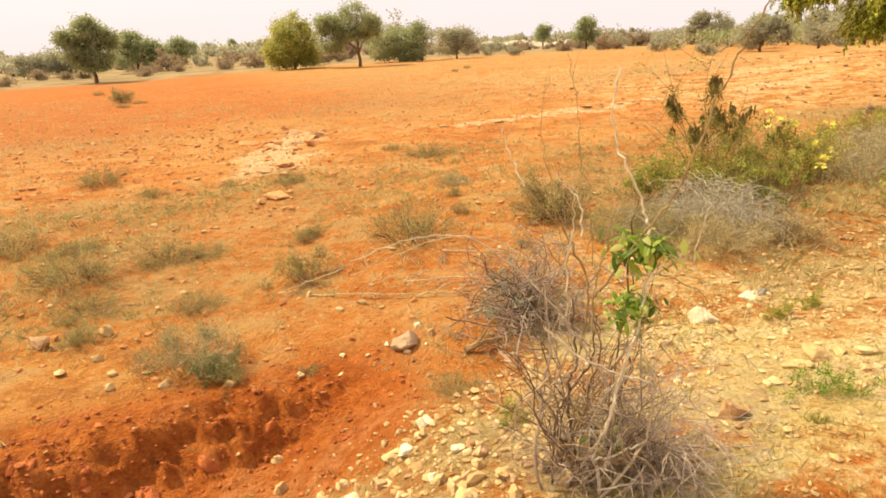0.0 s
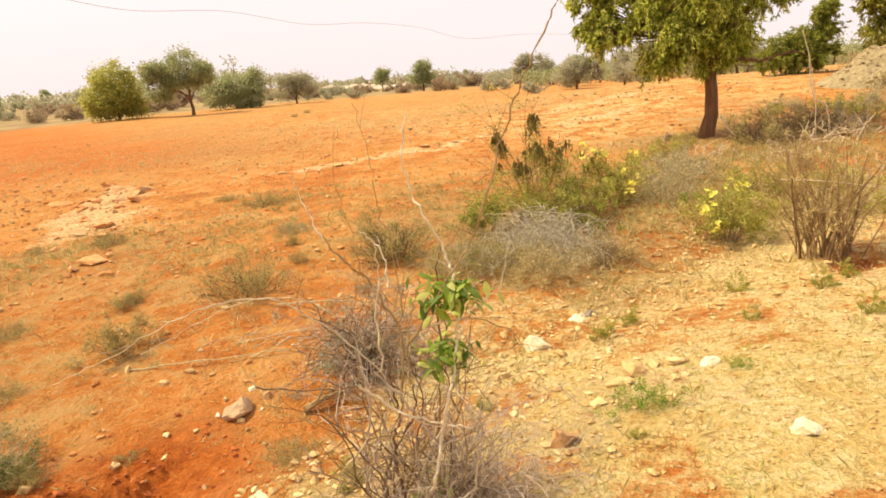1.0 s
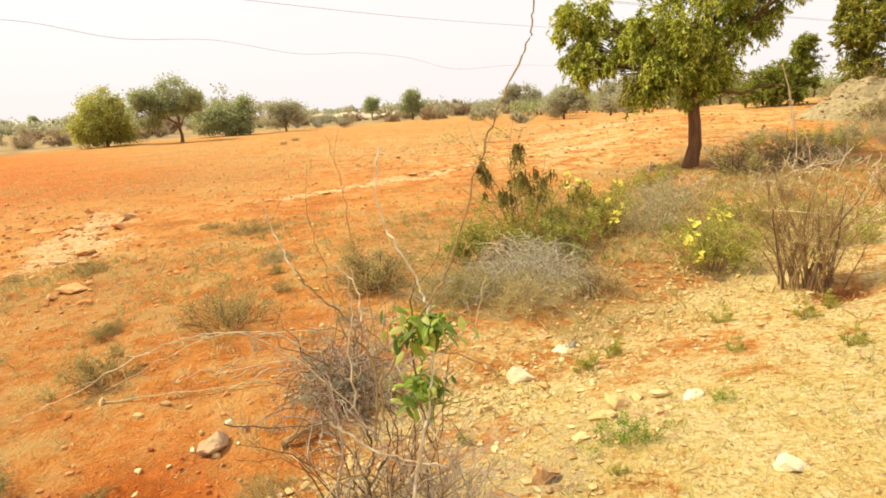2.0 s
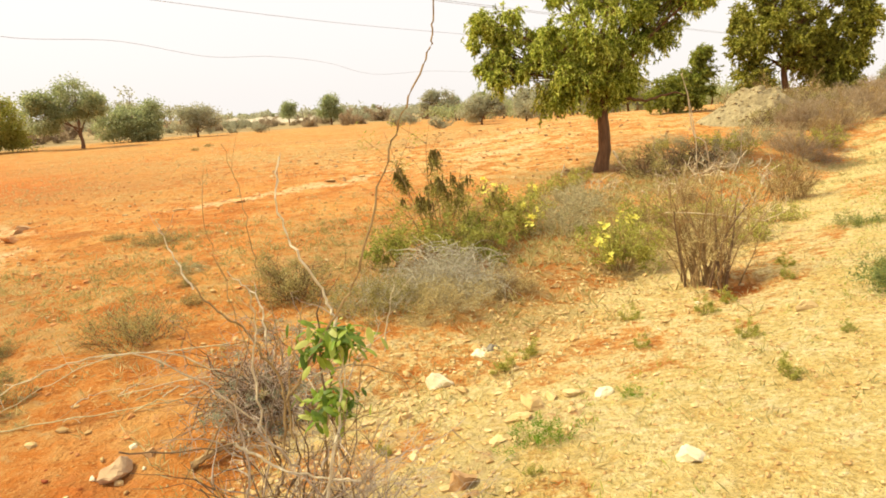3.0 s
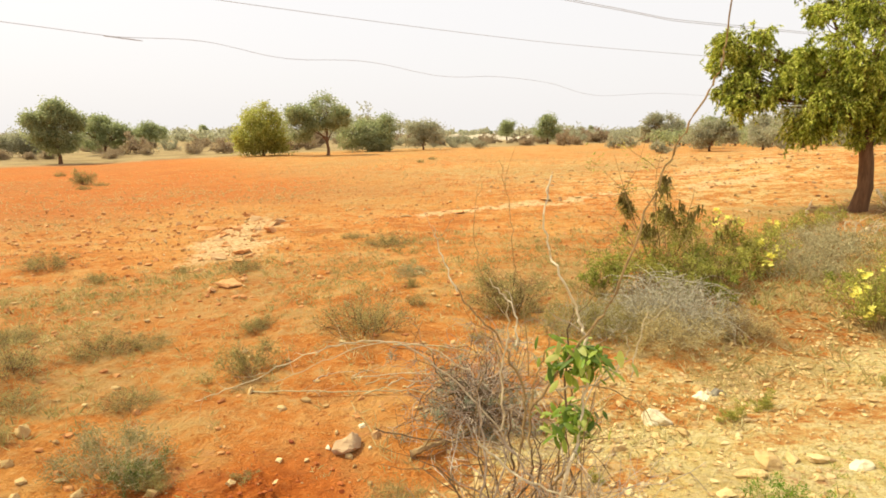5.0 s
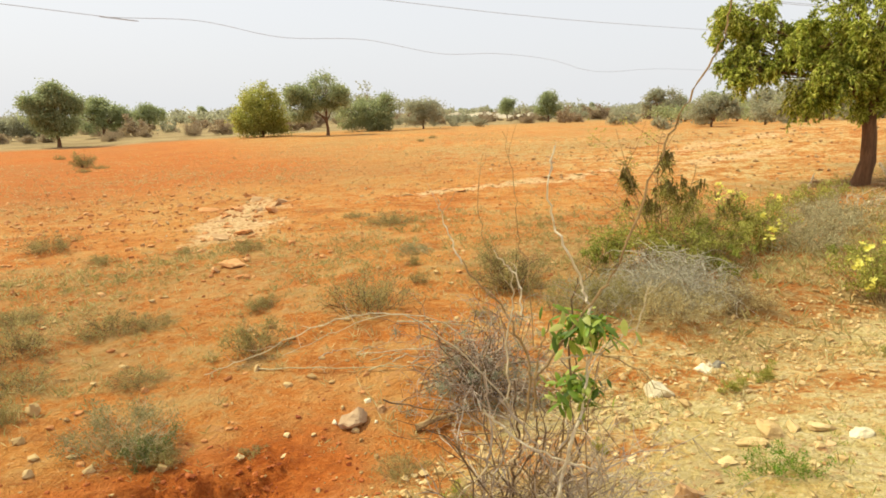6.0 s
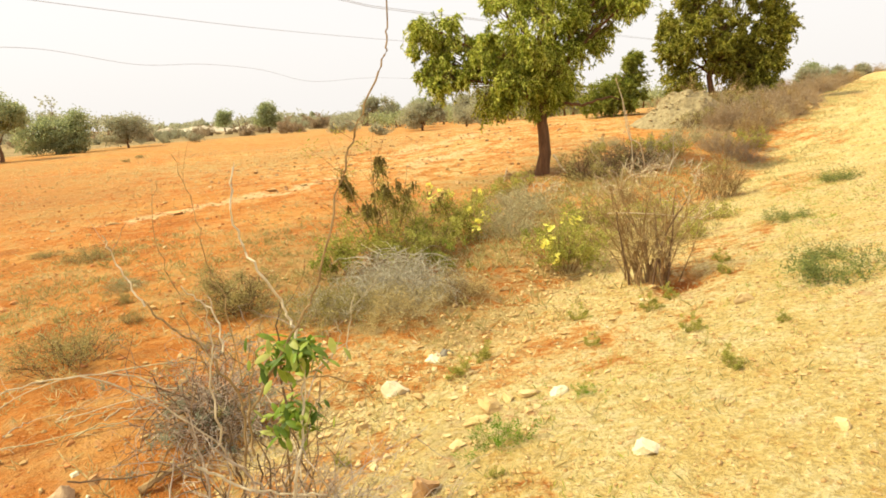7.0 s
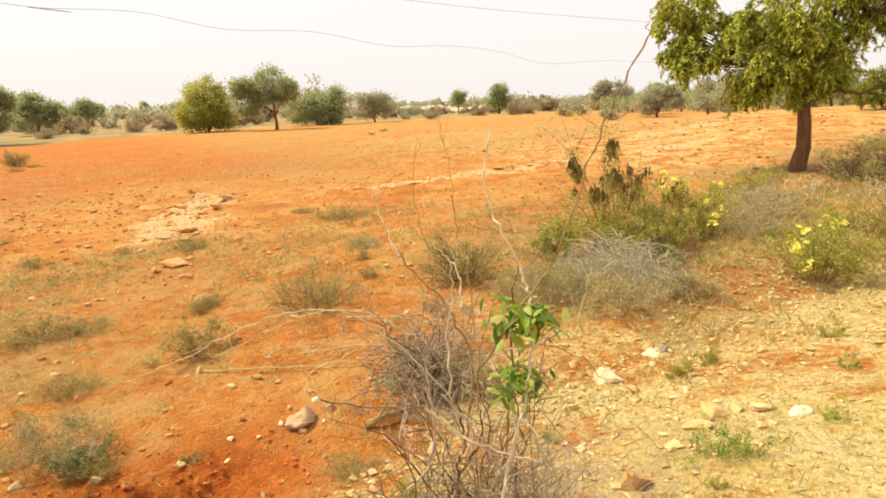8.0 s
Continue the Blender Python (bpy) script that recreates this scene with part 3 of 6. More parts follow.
def shrub(name, x, y, width, height, label, category="shrub", stems=30, stem_mat=None, leaf_mat=None, leaves=0, leaf_l=0.03, leaf_w=0.012, twigs=4, stem_r=0.005, upright=0.6, jitter=0.16, droop=0.0, extra=(), seed=1, group="", foot=0.18, sides=3, single=False, z=None, twig_mat=None, twig_r=0.5, tufts=None):
    """A shrub of many stems; extra: (part name, number, length, width, material, hang) for blooms and pods near its top."""
    rng = np.random.default_rng(seed)
    root = thing(name, x, y, label, category, group, z=z)
    g, tips, nodes = Geo(), [], []
    fine = Geo()
    for _ in range(stems):
        if single:
            g = Geo()
        a, q = rng.uniform(0, 2 * np.pi), rng.uniform(0, 1) ** 0.5
        out = np.array([math.cos(a), math.sin(a), 0]) * q
        start = out * width * foot * rng.uniform(0.3, 1.0)
        goal = out * width * 0.5 + np.array([0, 0, height * (1 - 0.55 * q * q) * rng.uniform(0.65, 1.05)])
        way = (goal - start) / np.linalg.norm(goal - start) + np.array([0, 0, upright])
        ln = np.linalg.norm(goal - start) * rng.uniform(0.85, 1.1)
        path = wander(start, way, ln, 7, jitter, rng, (out[0] * 0.16 * upright, out[1] * 0.16 * upright, -droop))
        path[:, 2] = np.maximum(path[:, 2], 0.01)
        g.tube(path, stem_r * rng.uniform(0.7, 1.3), stem_r * 0.3, sides)
        tips.append(path[-1])
        nodes.extend(path[2:])
        for _ in range(twigs):
            i = rng.integers(2, 7)
            tw = wander(path[i], path[i] - path[i - 1] + rng.normal(size=3) * np.linalg.norm(path[i] - path[i - 1]) * 0.9, ln * rng.uniform(0.15, 0.4), 4, jitter * 1.3, rng, (0, 0, -droop))
            tw[:, 2] = np.maximum(tw[:, 2], 0.01)
            (fine if twig_mat else g).tube(tw, stem_r * twig_r, stem_r * twig_r * 0.4, 3)
            tips.append(tw[-1])
            nodes.extend(tw[1:])
        if single:
            part("stem", g, stem_mat, root)
    if not single:
        part("branchwork", g, stem_mat, root, kind="stuff")
    if twig_mat:
        part("fine_branchwork", fine, twig_mat, root, kind="stuff")
    nodes, tips = np.array(nodes), np.array(tips)
    if leaves:
        lg = Geo()
        knots = nodes[rng.integers(0, len(nodes), max(14, leaves // 30))]
        pick = knots[rng.integers(0, len(knots), leaves)]
        pos = pick + rng.normal(size=(leaves, 3)) * width * 0.032
        pos[:, 2] = np.maximum(pos[:, 2], 0.01)
        lg.leaves(pos, rng.normal(size=(leaves, 3)) + np.array([0, 0, 0.35]), leaf_l, leaf_w, rng)
        part("foliage", lg, leaf_mat, root, kind="stuff")
    ends = None
    if tufts:
        count, per, ln, wd, hang, mat = tufts
        high = tips[np.hypot(tips[:, 0], tips[:, 1]) < width * 0.42]
        high = high[np.argsort(-high[:, 2])][int(len(high) * 0.1): int(len(high) * 0.62)]
        ends = high[rng.integers(0, len(high), count)]
        tg = Geo()
        for c in ends:
            way = rng.normal(size=(per, 3)) * np.array([1, 1, 0.5]) - np.array([0, 0, hang])
            tg.leaves(c + rng.normal(size=(per, 3)) * np.array([0.045, 0.045, 0.05]), way, ln, wd, rng)
        part("leafage", tg, mat, root, kind="stuff")
    for pname, count, each, meshes, size, turn in extra:
        if ends is not None:
            for c in ends[rng.permutation(len(ends))[:count]]:
                for _ in range(each):
                    ob = new(pname, meshes[rng.integers(0, len(meshes))])
                    ob.parent = root
                    ob.location = c + rng.normal(size=3) * np.array([0.035, 0.035, 0.03]) + np.array([0, 0, size])
                    ob.rotation_euler = (rng.uniform(-turn, turn), rng.uniform(-turn, turn), rng.uniform(0, 6.28))
                    ob.scale = (size, size, size * rng.uniform(0.8, 1.4))
            continue
        order = tips[np.hypot(tips[:, 0], tips[:, 1]) < width * 0.55]
        order = order[np.argsort(-order[:, 2])][: max(6, int(len(order) * (0.85 if pname == "flower" else 0.5)))]
        for c in order[rng.integers(0, len(order), count)]:
            for _ in range(each):
                ob = new(pname, meshes[rng.integers(0, len(meshes))])
                ob.parent = root
                ob.location = c + rng.normal(size=3) * size * 0.5
                ob.rotation_euler = (rng.uniform(-turn, turn), rng.uniform(-turn, turn), rng.uniform(0, 6.28))
                k = size * rng.uniform(0.7, 1.25)
                ob.scale = (k, k, k)
    return root


# ---- stones ----


def rock_mesh(seed, mat, squash=0.62, detail=2, cuts=11, rough=0.0):
    rng = np.random.default_rng(seed)
    bm = bmesh.new()
    bmesh.ops.create_icosphere(bm, subdivisions=detail, radius=0.5)
    planes = [(Vector(rng.normal(size=3)).normalized(), rng.uniform(0.15, 0.34)) for _ in range(cuts)]
    for v in bm.verts:
        for d, r in planes:
            over = v.co.dot(d) - r
            if over > 0:
                v.co -= d * over * 0.9
        v.co += Vector(rng.normal(size=3)) * (0.022 if detail < 3 else 0.006)
        if rough:
            v.co *= 1 + rough * noise.noise(v.co * 4.0 + Vector((seed, 0, 0))) + 0.5 * rough * noise.noise(v.co * 9.0)
        v.co.z *= squash
    me = bpy.data.meshes.new("stone")
    bm.to_mesh(me)
    bm.free()
    me.materials.append(mat)
    return me


ROCKS = {m: [rock_mesh(k + 10 * i, m, 0.5 + 0.06 * (k % 4)) for k in range(6)] for i, m in enumerate((STONE_PALE, STONE_BROWN, STONE_WHITE, STONE_RED, STONE_CLOD))}


LUMPS = {m: [rock_mesh(k + 200 + 10 * i, m, 0.7, 3, 12, 0.26) for k in range(4)] for i, m in enumerate((STONE_WHITE, STONE_PALE, STONE_BROWN, STONE_RED, STONE_CLOD, STONE_DARK))}


def stone(x, y, size, mat, label, group="loose stones", rng=np.random.default_rng(77)):
    k = rng.integers(0, 12)
    ob = new("stone", ROCKS[mat][k % 6] if size < 0.1 else LUMPS[mat][int(x * 100) % 4 if mat is STONE_WHITE else k % 4])
    ob.location = (x, y, ground_z(x, y) + size * 0.08)
    ob.rotation_euler = (rng.uniform(-0.25, 0.25), rng.uniform(-0.25, 0.25), rng.uniform(0, 6.28))
    ob.scale = (size * rng.uniform(0.9, 1.15), size * rng.uniform(0.65, 1.0), size * rng.uniform(0.9, 1.35))
    return tagged(ob, label, "stone", group)


def scatter_stones(name, spots, sizes, mat, label, seed, category="gravel"):
    """Many small stones as one mesh."""
    rng = np.random.default_rng(seed)
    bm = bmesh.new()
    bmesh.ops.create_icosphere(bm, subdivisions=1, radius=0.5)
    base = np.array([v.co for v in bm.verts])
    tris = np.array([[v.index for v in f.verts] for f in bm.faces])
    bm.free()
    n = len(spots)
    v = np.repeat(base[None], n, 0) * rng.uniform(0.45, 1.2, (n, len(base), 1))
    v *= np.stack([rng.uniform(0.8, 1.3, n), rng.uniform(0.6, 1.0, n), rng.uniform(0.4, 0.75, n)], -1)[:, None]
    a = rng.uniform(0, 6.28, n)
    ca, sa = np.cos(a)[:, None], np.sin(a)[:, None]
    v = np.stack([v[..., 0] * ca - v[..., 1] * sa, v[..., 0] * sa + v[..., 1] * ca, v[..., 2]], -1)
    v = v * np.asarray(sizes)[:, None, None] + np.array([(x, y, ground_z(x, y) + 0.12 * s) for (x, y), s in zip(spots, sizes)])[:, None]
    f = tris[None] + (np.arange(n) * len(base))[:, None, None]
    ob = new(name, mesh_of(name, v.reshape(-1, 3), f.reshape(-1, 3), mat))
    return tagged(ob, label, category, kind="stuff")


build_ground()
BLOOMS = [bloom_mesh(k) for k in range(3)]
PODS = [pod_mesh(k) for k in range(3)]

# ---- trees round the field ----
shade = tree("shade_tree", 8.41, 13.99, 29.5, 2.3, 0.165,
     [(-2.65, -0.1, 3.95, 0.50, 0.45), (-2.75, -0.2, 3.2, 0.42, 0.50), (-2.1, 0.1, 3.3, 0.55, 0.60), (-2.45, -0.3, 2.75, 0.42, 0.38), (-1.55, -0.3, 2.9, 0.45, 0.50),
      (-0.95, -0.6, 3.2, 0.60, 0.60), (-0.3, -0.8, 3.5, 0.70, 0.65), (0.15, -0.6, 2.75, 0.55, 0.55), (-0.65, -0.5, 2.45, 0.55, 0.40), (-1.1, -0.2, 2.1, 0.35, 0.25), (0.05, -0.3, 2.05, 0.42, 0.30),
      (-0.1, 0.7, 3.0, 0.80, 0.80), (0.75, 0.2, 3.4, 0.50, 0.60), (0.7, 0.2, 4.1, 0.60, 0.50), (1.35, 0.3, 3.7, 0.35, 0.50), (2.25, 0.0, 4.30, 0.40, 0.30), (1.6, 0.2, 4.55, 0.45, 0.35),
      (-0.9, 0.2, 4.5, 0.80, 0.60), (0.2, -0.3, 4.7, 0.90, 0.60), (0.6, 0.4, 5.5, 1.2, 0.7), (-0.7, 0.5, 5.3, 0.9, 0.6), (-1.1, 0.9, 3.4, 0.60, 0.60), (0.55, 0.3, 2.5, 0.30, 0.35)],
     10, 24, 0.110, 0.034, LEAF_TREE, "broad green roadside tree with a bare brown trunk and drooping leaves", lean=0.05, spread=0.22, droop=0.9, seed=5, sprays=25)
low_limb = Geo()
low_limb.tube(smooth_path([(0.08, -0.03, 1.75), (0.55, -0.30, 1.88), (0.95, -0.50, 1.84), (1.45, -0.80, 1.98), (1.75, -0.95, 1.90)], 5, np.random.default_rng(15), 0.015), 0.055, 0.015, 7)
part("limb", low_limb, BARK, shade, smooth_faces=True)
tree("roadside_tree", 23.2, 23.7, 44, 2.2, 0.16,
     [(-1.3, -0.2, 1.35, 0.75, 0.60), (-1.6, -0.3, 2.6, 0.75, 0.70), (-1.7, 0.0, 3.9, 0.75, 0.8), (-0.4, -0.6, 3.2, 0.9, 0.8), (0.8, -0.5, 2.5, 0.9, 0.7), (0.6, -0.5, 3.8, 1.0, 0.9), (2.0, 0.0, 2.0, 0.9, 0.9), (2.5, 0.1, 1.8, 0.6, 0.8),
      (2.3, 0.2, 3.3, 1.0, 0.8), (2.7, 0.0, 3.8, 0.6, 0.7), (0.3, 0.2, 5.2, 1.3, 0.9), (2.2, 0.0, 4.9, 1.0, 0.8), (1.5, 0.4, 1.2, 0.9, 0.6), (2.1, 0.3, 0.7, 0.8, 0.5), (-0.8, 0.3, 5.0, 0.9, 0.8), (0.6, 0.8, 2.4, 1.0, 0.9)],
     19, 24, 0.16, 0.066, LEAF_DEEP, "tall dense dull-green tree behind a heap of rubble", seed=6, spread=0.30, droop=0.5, sprays=13)
tree("young_tree", 18.2, 24.6, 37, 0.7, 0.06,
     [(-1.0, 0, 0.75, 0.55, 0.40), (-0.3, -0.2, 0.7, 0.60, 0.45), (0.4, -0.2, 0.7, 0.60, 0.45), (1.05, 0, 0.85, 0.50, 0.45), (-0.5, 0, 1.3, 0.55, 0.40), (0.35, 0, 1.5, 0.60, 0.45), (0.95, 0.1, 1.75, 0.40, 0.35), (0.85, 0, 2.4, 0.12, 0.25), (1.05, 0, 2.6, 0.18, 0.08)],
     20, 20, 0.13, 0.05, LEAF_DARK, "low rounded green tree with a thin raised top", seed=7, spread=0.20, droop=0.4, sprays=8)
tree("yellowing_tree", -19.3, 53.0, -20, 0.9, 0.13,
     [(-0.7, 0, 2.0, 1.6, 1.6), (0.6, 0, 2.2, 1.7, 1.7), (0.0, 0, 3.5, 1.6, 1.1), (1.2, 0, 1.4, 1.2, 1.0), (-1.1, 0, 1.2, 1.1, 0.9)],
     40, 85, 0.20, 0.108, LEAF_YELLOW, "rounded yellow-green tree at the far edge of the field", seed=8, spread=0.26, group="trees across the field")
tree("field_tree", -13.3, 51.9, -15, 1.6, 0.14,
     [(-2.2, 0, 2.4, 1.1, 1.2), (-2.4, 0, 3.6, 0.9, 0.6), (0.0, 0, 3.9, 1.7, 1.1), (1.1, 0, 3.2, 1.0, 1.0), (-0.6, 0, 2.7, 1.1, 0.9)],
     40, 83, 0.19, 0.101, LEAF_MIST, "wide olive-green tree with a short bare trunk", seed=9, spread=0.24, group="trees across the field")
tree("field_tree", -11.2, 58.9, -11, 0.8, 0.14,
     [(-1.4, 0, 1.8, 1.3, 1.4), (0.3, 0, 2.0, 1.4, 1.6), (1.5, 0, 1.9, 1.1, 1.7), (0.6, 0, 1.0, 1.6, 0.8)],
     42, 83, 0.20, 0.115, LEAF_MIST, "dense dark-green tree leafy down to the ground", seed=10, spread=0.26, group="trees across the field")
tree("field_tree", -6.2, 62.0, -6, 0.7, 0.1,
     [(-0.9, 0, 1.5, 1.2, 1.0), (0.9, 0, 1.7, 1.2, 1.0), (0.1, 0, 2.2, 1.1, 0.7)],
     32, 76, 0.19, 0.101, LEAF_FAR, "haze-paled green tree at the field's edge", seed=11, spread=0.27, group="trees across the field")
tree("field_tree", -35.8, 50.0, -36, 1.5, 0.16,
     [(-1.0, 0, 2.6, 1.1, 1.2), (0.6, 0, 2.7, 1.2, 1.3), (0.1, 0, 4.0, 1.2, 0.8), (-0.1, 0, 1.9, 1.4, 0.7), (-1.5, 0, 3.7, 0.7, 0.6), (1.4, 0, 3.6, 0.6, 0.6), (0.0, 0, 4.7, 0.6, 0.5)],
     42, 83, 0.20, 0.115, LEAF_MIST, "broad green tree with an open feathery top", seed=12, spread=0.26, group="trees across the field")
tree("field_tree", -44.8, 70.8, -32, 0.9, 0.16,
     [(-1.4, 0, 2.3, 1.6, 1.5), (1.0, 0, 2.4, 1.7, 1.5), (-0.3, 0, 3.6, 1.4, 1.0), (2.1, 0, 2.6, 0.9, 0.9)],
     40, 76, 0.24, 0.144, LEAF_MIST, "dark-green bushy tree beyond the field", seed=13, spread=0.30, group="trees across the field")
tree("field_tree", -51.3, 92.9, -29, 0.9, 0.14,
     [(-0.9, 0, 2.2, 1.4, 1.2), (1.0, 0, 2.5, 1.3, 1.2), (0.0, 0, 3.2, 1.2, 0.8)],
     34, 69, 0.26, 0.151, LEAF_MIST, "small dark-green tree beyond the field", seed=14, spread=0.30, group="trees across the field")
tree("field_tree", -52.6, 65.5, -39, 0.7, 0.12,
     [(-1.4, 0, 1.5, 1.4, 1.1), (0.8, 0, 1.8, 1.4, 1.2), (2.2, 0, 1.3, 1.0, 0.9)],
     34, 76, 0.24, 0.144, LEAF_FAR, "low haze-paled tree beyond the field", seed=15, spread=0.29, group="trees across the field")
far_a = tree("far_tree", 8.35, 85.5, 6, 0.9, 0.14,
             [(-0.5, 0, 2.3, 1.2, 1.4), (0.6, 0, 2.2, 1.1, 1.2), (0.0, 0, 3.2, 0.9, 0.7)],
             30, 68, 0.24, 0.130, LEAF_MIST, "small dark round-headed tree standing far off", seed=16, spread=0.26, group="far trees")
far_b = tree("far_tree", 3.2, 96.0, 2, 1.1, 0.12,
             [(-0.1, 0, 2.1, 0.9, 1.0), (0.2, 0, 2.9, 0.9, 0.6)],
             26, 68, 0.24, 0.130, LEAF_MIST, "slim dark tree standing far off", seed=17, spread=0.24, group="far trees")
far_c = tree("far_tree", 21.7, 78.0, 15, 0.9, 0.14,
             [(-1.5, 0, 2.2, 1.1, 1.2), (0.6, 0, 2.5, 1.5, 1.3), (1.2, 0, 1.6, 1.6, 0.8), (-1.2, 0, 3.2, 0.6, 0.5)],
             30, 68, 0.24, 0.130, LEAF_FAR, "wide haze-paled green tree standing far off", seed=18, spread=0.27, group="far trees")
far_d = shrub("far_bush", 12.6, 61.7, 2.4, 1.3, "rounded dull-green bush at the field's edge", "bush", 26, STEM_BROWN, LEAF_FAR, 1500, 0.16, 0.08, 4, 0.012, seed=19, group="far bushes")
far_e = shrub("far_bush", 16.4, 97.7, 3.2, 1.9, "grey-green bush at the field's far edge", "bush", 26, STEM_BROWN, LEAF_SCRUB, 1500, 0.2, 0.1, 4, 0.015, seed=20, group="far bushes")


def scatter_copies(sources, count, place, lo, hi, seed):
    rng = np.random.default_rng(seed)
    for _ in range(count):
        src = sources[rng.integers(0, len(sources))]
        x, y = place(rng)
        k = rng.uniform(lo, hi)
        m = pose(x, y, ground_z(x, y) - 0.05, 0, 0, rng.uniform(0, 360)) @ Matrix.Diagonal((k, k, k * rng.uniform(0.8, 1.15), 1))
        copy_thing(src, m)


def bearing_place(b0, b1, d0, d1):
    def place(rng):
        b, d = radians(rng.uniform(b0, b1)), rng.uniform(d0, d1)
        return d * math.sin(b), d * math.cos(b)
    return place


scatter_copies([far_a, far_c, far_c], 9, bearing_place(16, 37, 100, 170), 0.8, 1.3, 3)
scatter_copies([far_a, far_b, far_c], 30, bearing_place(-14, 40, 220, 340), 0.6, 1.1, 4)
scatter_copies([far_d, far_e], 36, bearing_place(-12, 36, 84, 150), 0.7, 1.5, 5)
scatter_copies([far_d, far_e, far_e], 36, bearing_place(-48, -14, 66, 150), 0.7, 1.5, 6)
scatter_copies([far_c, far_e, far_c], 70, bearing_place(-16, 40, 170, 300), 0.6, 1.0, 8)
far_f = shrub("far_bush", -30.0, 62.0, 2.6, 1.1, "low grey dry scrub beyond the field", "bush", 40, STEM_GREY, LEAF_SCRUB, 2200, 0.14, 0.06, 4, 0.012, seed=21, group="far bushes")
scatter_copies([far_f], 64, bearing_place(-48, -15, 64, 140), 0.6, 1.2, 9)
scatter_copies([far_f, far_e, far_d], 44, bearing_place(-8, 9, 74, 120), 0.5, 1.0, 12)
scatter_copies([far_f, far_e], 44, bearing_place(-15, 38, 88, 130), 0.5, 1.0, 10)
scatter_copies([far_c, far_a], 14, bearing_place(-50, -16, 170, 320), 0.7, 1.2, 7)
for dx, dy, k in ((-0.7, 65.4, 0.75), (-3.5, 69.0, 0.6), (19.0, 56.5, 0.8), (24.0, 52.0, 0.7), (15.0, 66.0, 0.9), (30.0, 44.0, 0.9), (27.0, 48.0, 1.0)):
    copy_thing(far_d, pose(dx, dy, ground_z(dx, dy), 0, 0, 40 * dx) @ Matrix.Scale(k, 4))


def far_woods(name, label, seed, count, b0, b1, d0, d1, rise, mat, leaf=0.75, heads=70):
    """A wood too far off to count its trees: uneven heads of leaf clumps, higher where the land rises."""
    rng = np.random.default_rng(seed)
    g, stems = Geo(), Geo()
    for _ in range(count):
        bearing, d = rng.uniform(b0, b1), rng.uniform(d0, d1)
        x, y = d * math.sin(radians(bearing)), d * math.cos(radians(bearing))
        lift = rise * math.exp(-((bearing + 10.5) / 4.0) ** 2) * rng.uniform(0.3, 1.0)
        base = np.array([x, y, ground_z(x, y) - 0.2 + lift])
        h, w = rng.uniform(1.6, 4.2), rng.uniform(1.2, 2.8)
        stems.tube(wander(base - np.array([0, 0, lift]), (0, 0, 1), h * 0.6 + lift, 4, 0.06, rng), 0.14, 0.05, 4)
        n = int(heads * rng.uniform(0.6, 1.4))
        v = rng.normal(size=(n, 3))
        v /= np.linalg.norm(v, axis=1, keepdims=True)
        lump = 0.75 + 0.5 * np.sin(v[:, :1] * 5 + rng.uniform(0, 6)) * np.cos(v[:, 2:] * 4 + rng.uniform(0, 6))
        pos = base + np.array([0, 0, h * 0.55]) + v * np.array([w, w, h * 0.5]) * lump * rng.uniform(0.5, 1.0, (n, 1))
        pos[:, 2] = np.maximum(pos[:, 2], base[2] + 0.1)
        g.leaves(pos, rng.normal(size=(n, 3)), leaf, leaf * 0.6, rng)
    root = thing(name, 0, d0, label, "woods", z=0, sink=0)
    tagged(root, kind="stuff")
    for pname, geo, m in (("trunks", stems, BARK), ("crowns", g, mat)):
        ob = part(pname, geo, m, root, kind="stuff")
        ob.matrix_parent_inverse = Matrix.Translation((0, -d0, 0))


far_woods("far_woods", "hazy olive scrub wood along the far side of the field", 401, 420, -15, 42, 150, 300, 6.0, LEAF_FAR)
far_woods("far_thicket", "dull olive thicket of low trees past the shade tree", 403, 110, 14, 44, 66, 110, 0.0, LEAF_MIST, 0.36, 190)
far_woods("far_scrub", "low haze-paled thorn scrub beyond the far side of the field", 402, 300, -48, -14, 120, 260, 0.0, LEAF_FAR)


def hill():
    xs = np.linspace(-900, -150, 60)
    top = [1 + 9 * smooth(-760, -420, x) * (1 - smooth(-330, -160, x)) + 2.5 * n2(x, 0, 0.02, 3) + 1.5 * n2(x, 0, 0.07, 4) for x in xs]
    v, f = [], []
    for i, (x, h) in enumerate(zip(xs, top)):
        v += [(x, 900, -6), (x, 960, h), (x, 1100, h * 0.5 - 4)]
        if i:
            k = 3 * i
            f += [(k - 3, k, k + 1, k - 2), (k - 2, k + 1, k + 2, k - 1)]
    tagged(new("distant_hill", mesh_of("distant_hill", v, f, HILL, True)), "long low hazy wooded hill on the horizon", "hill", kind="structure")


hill()


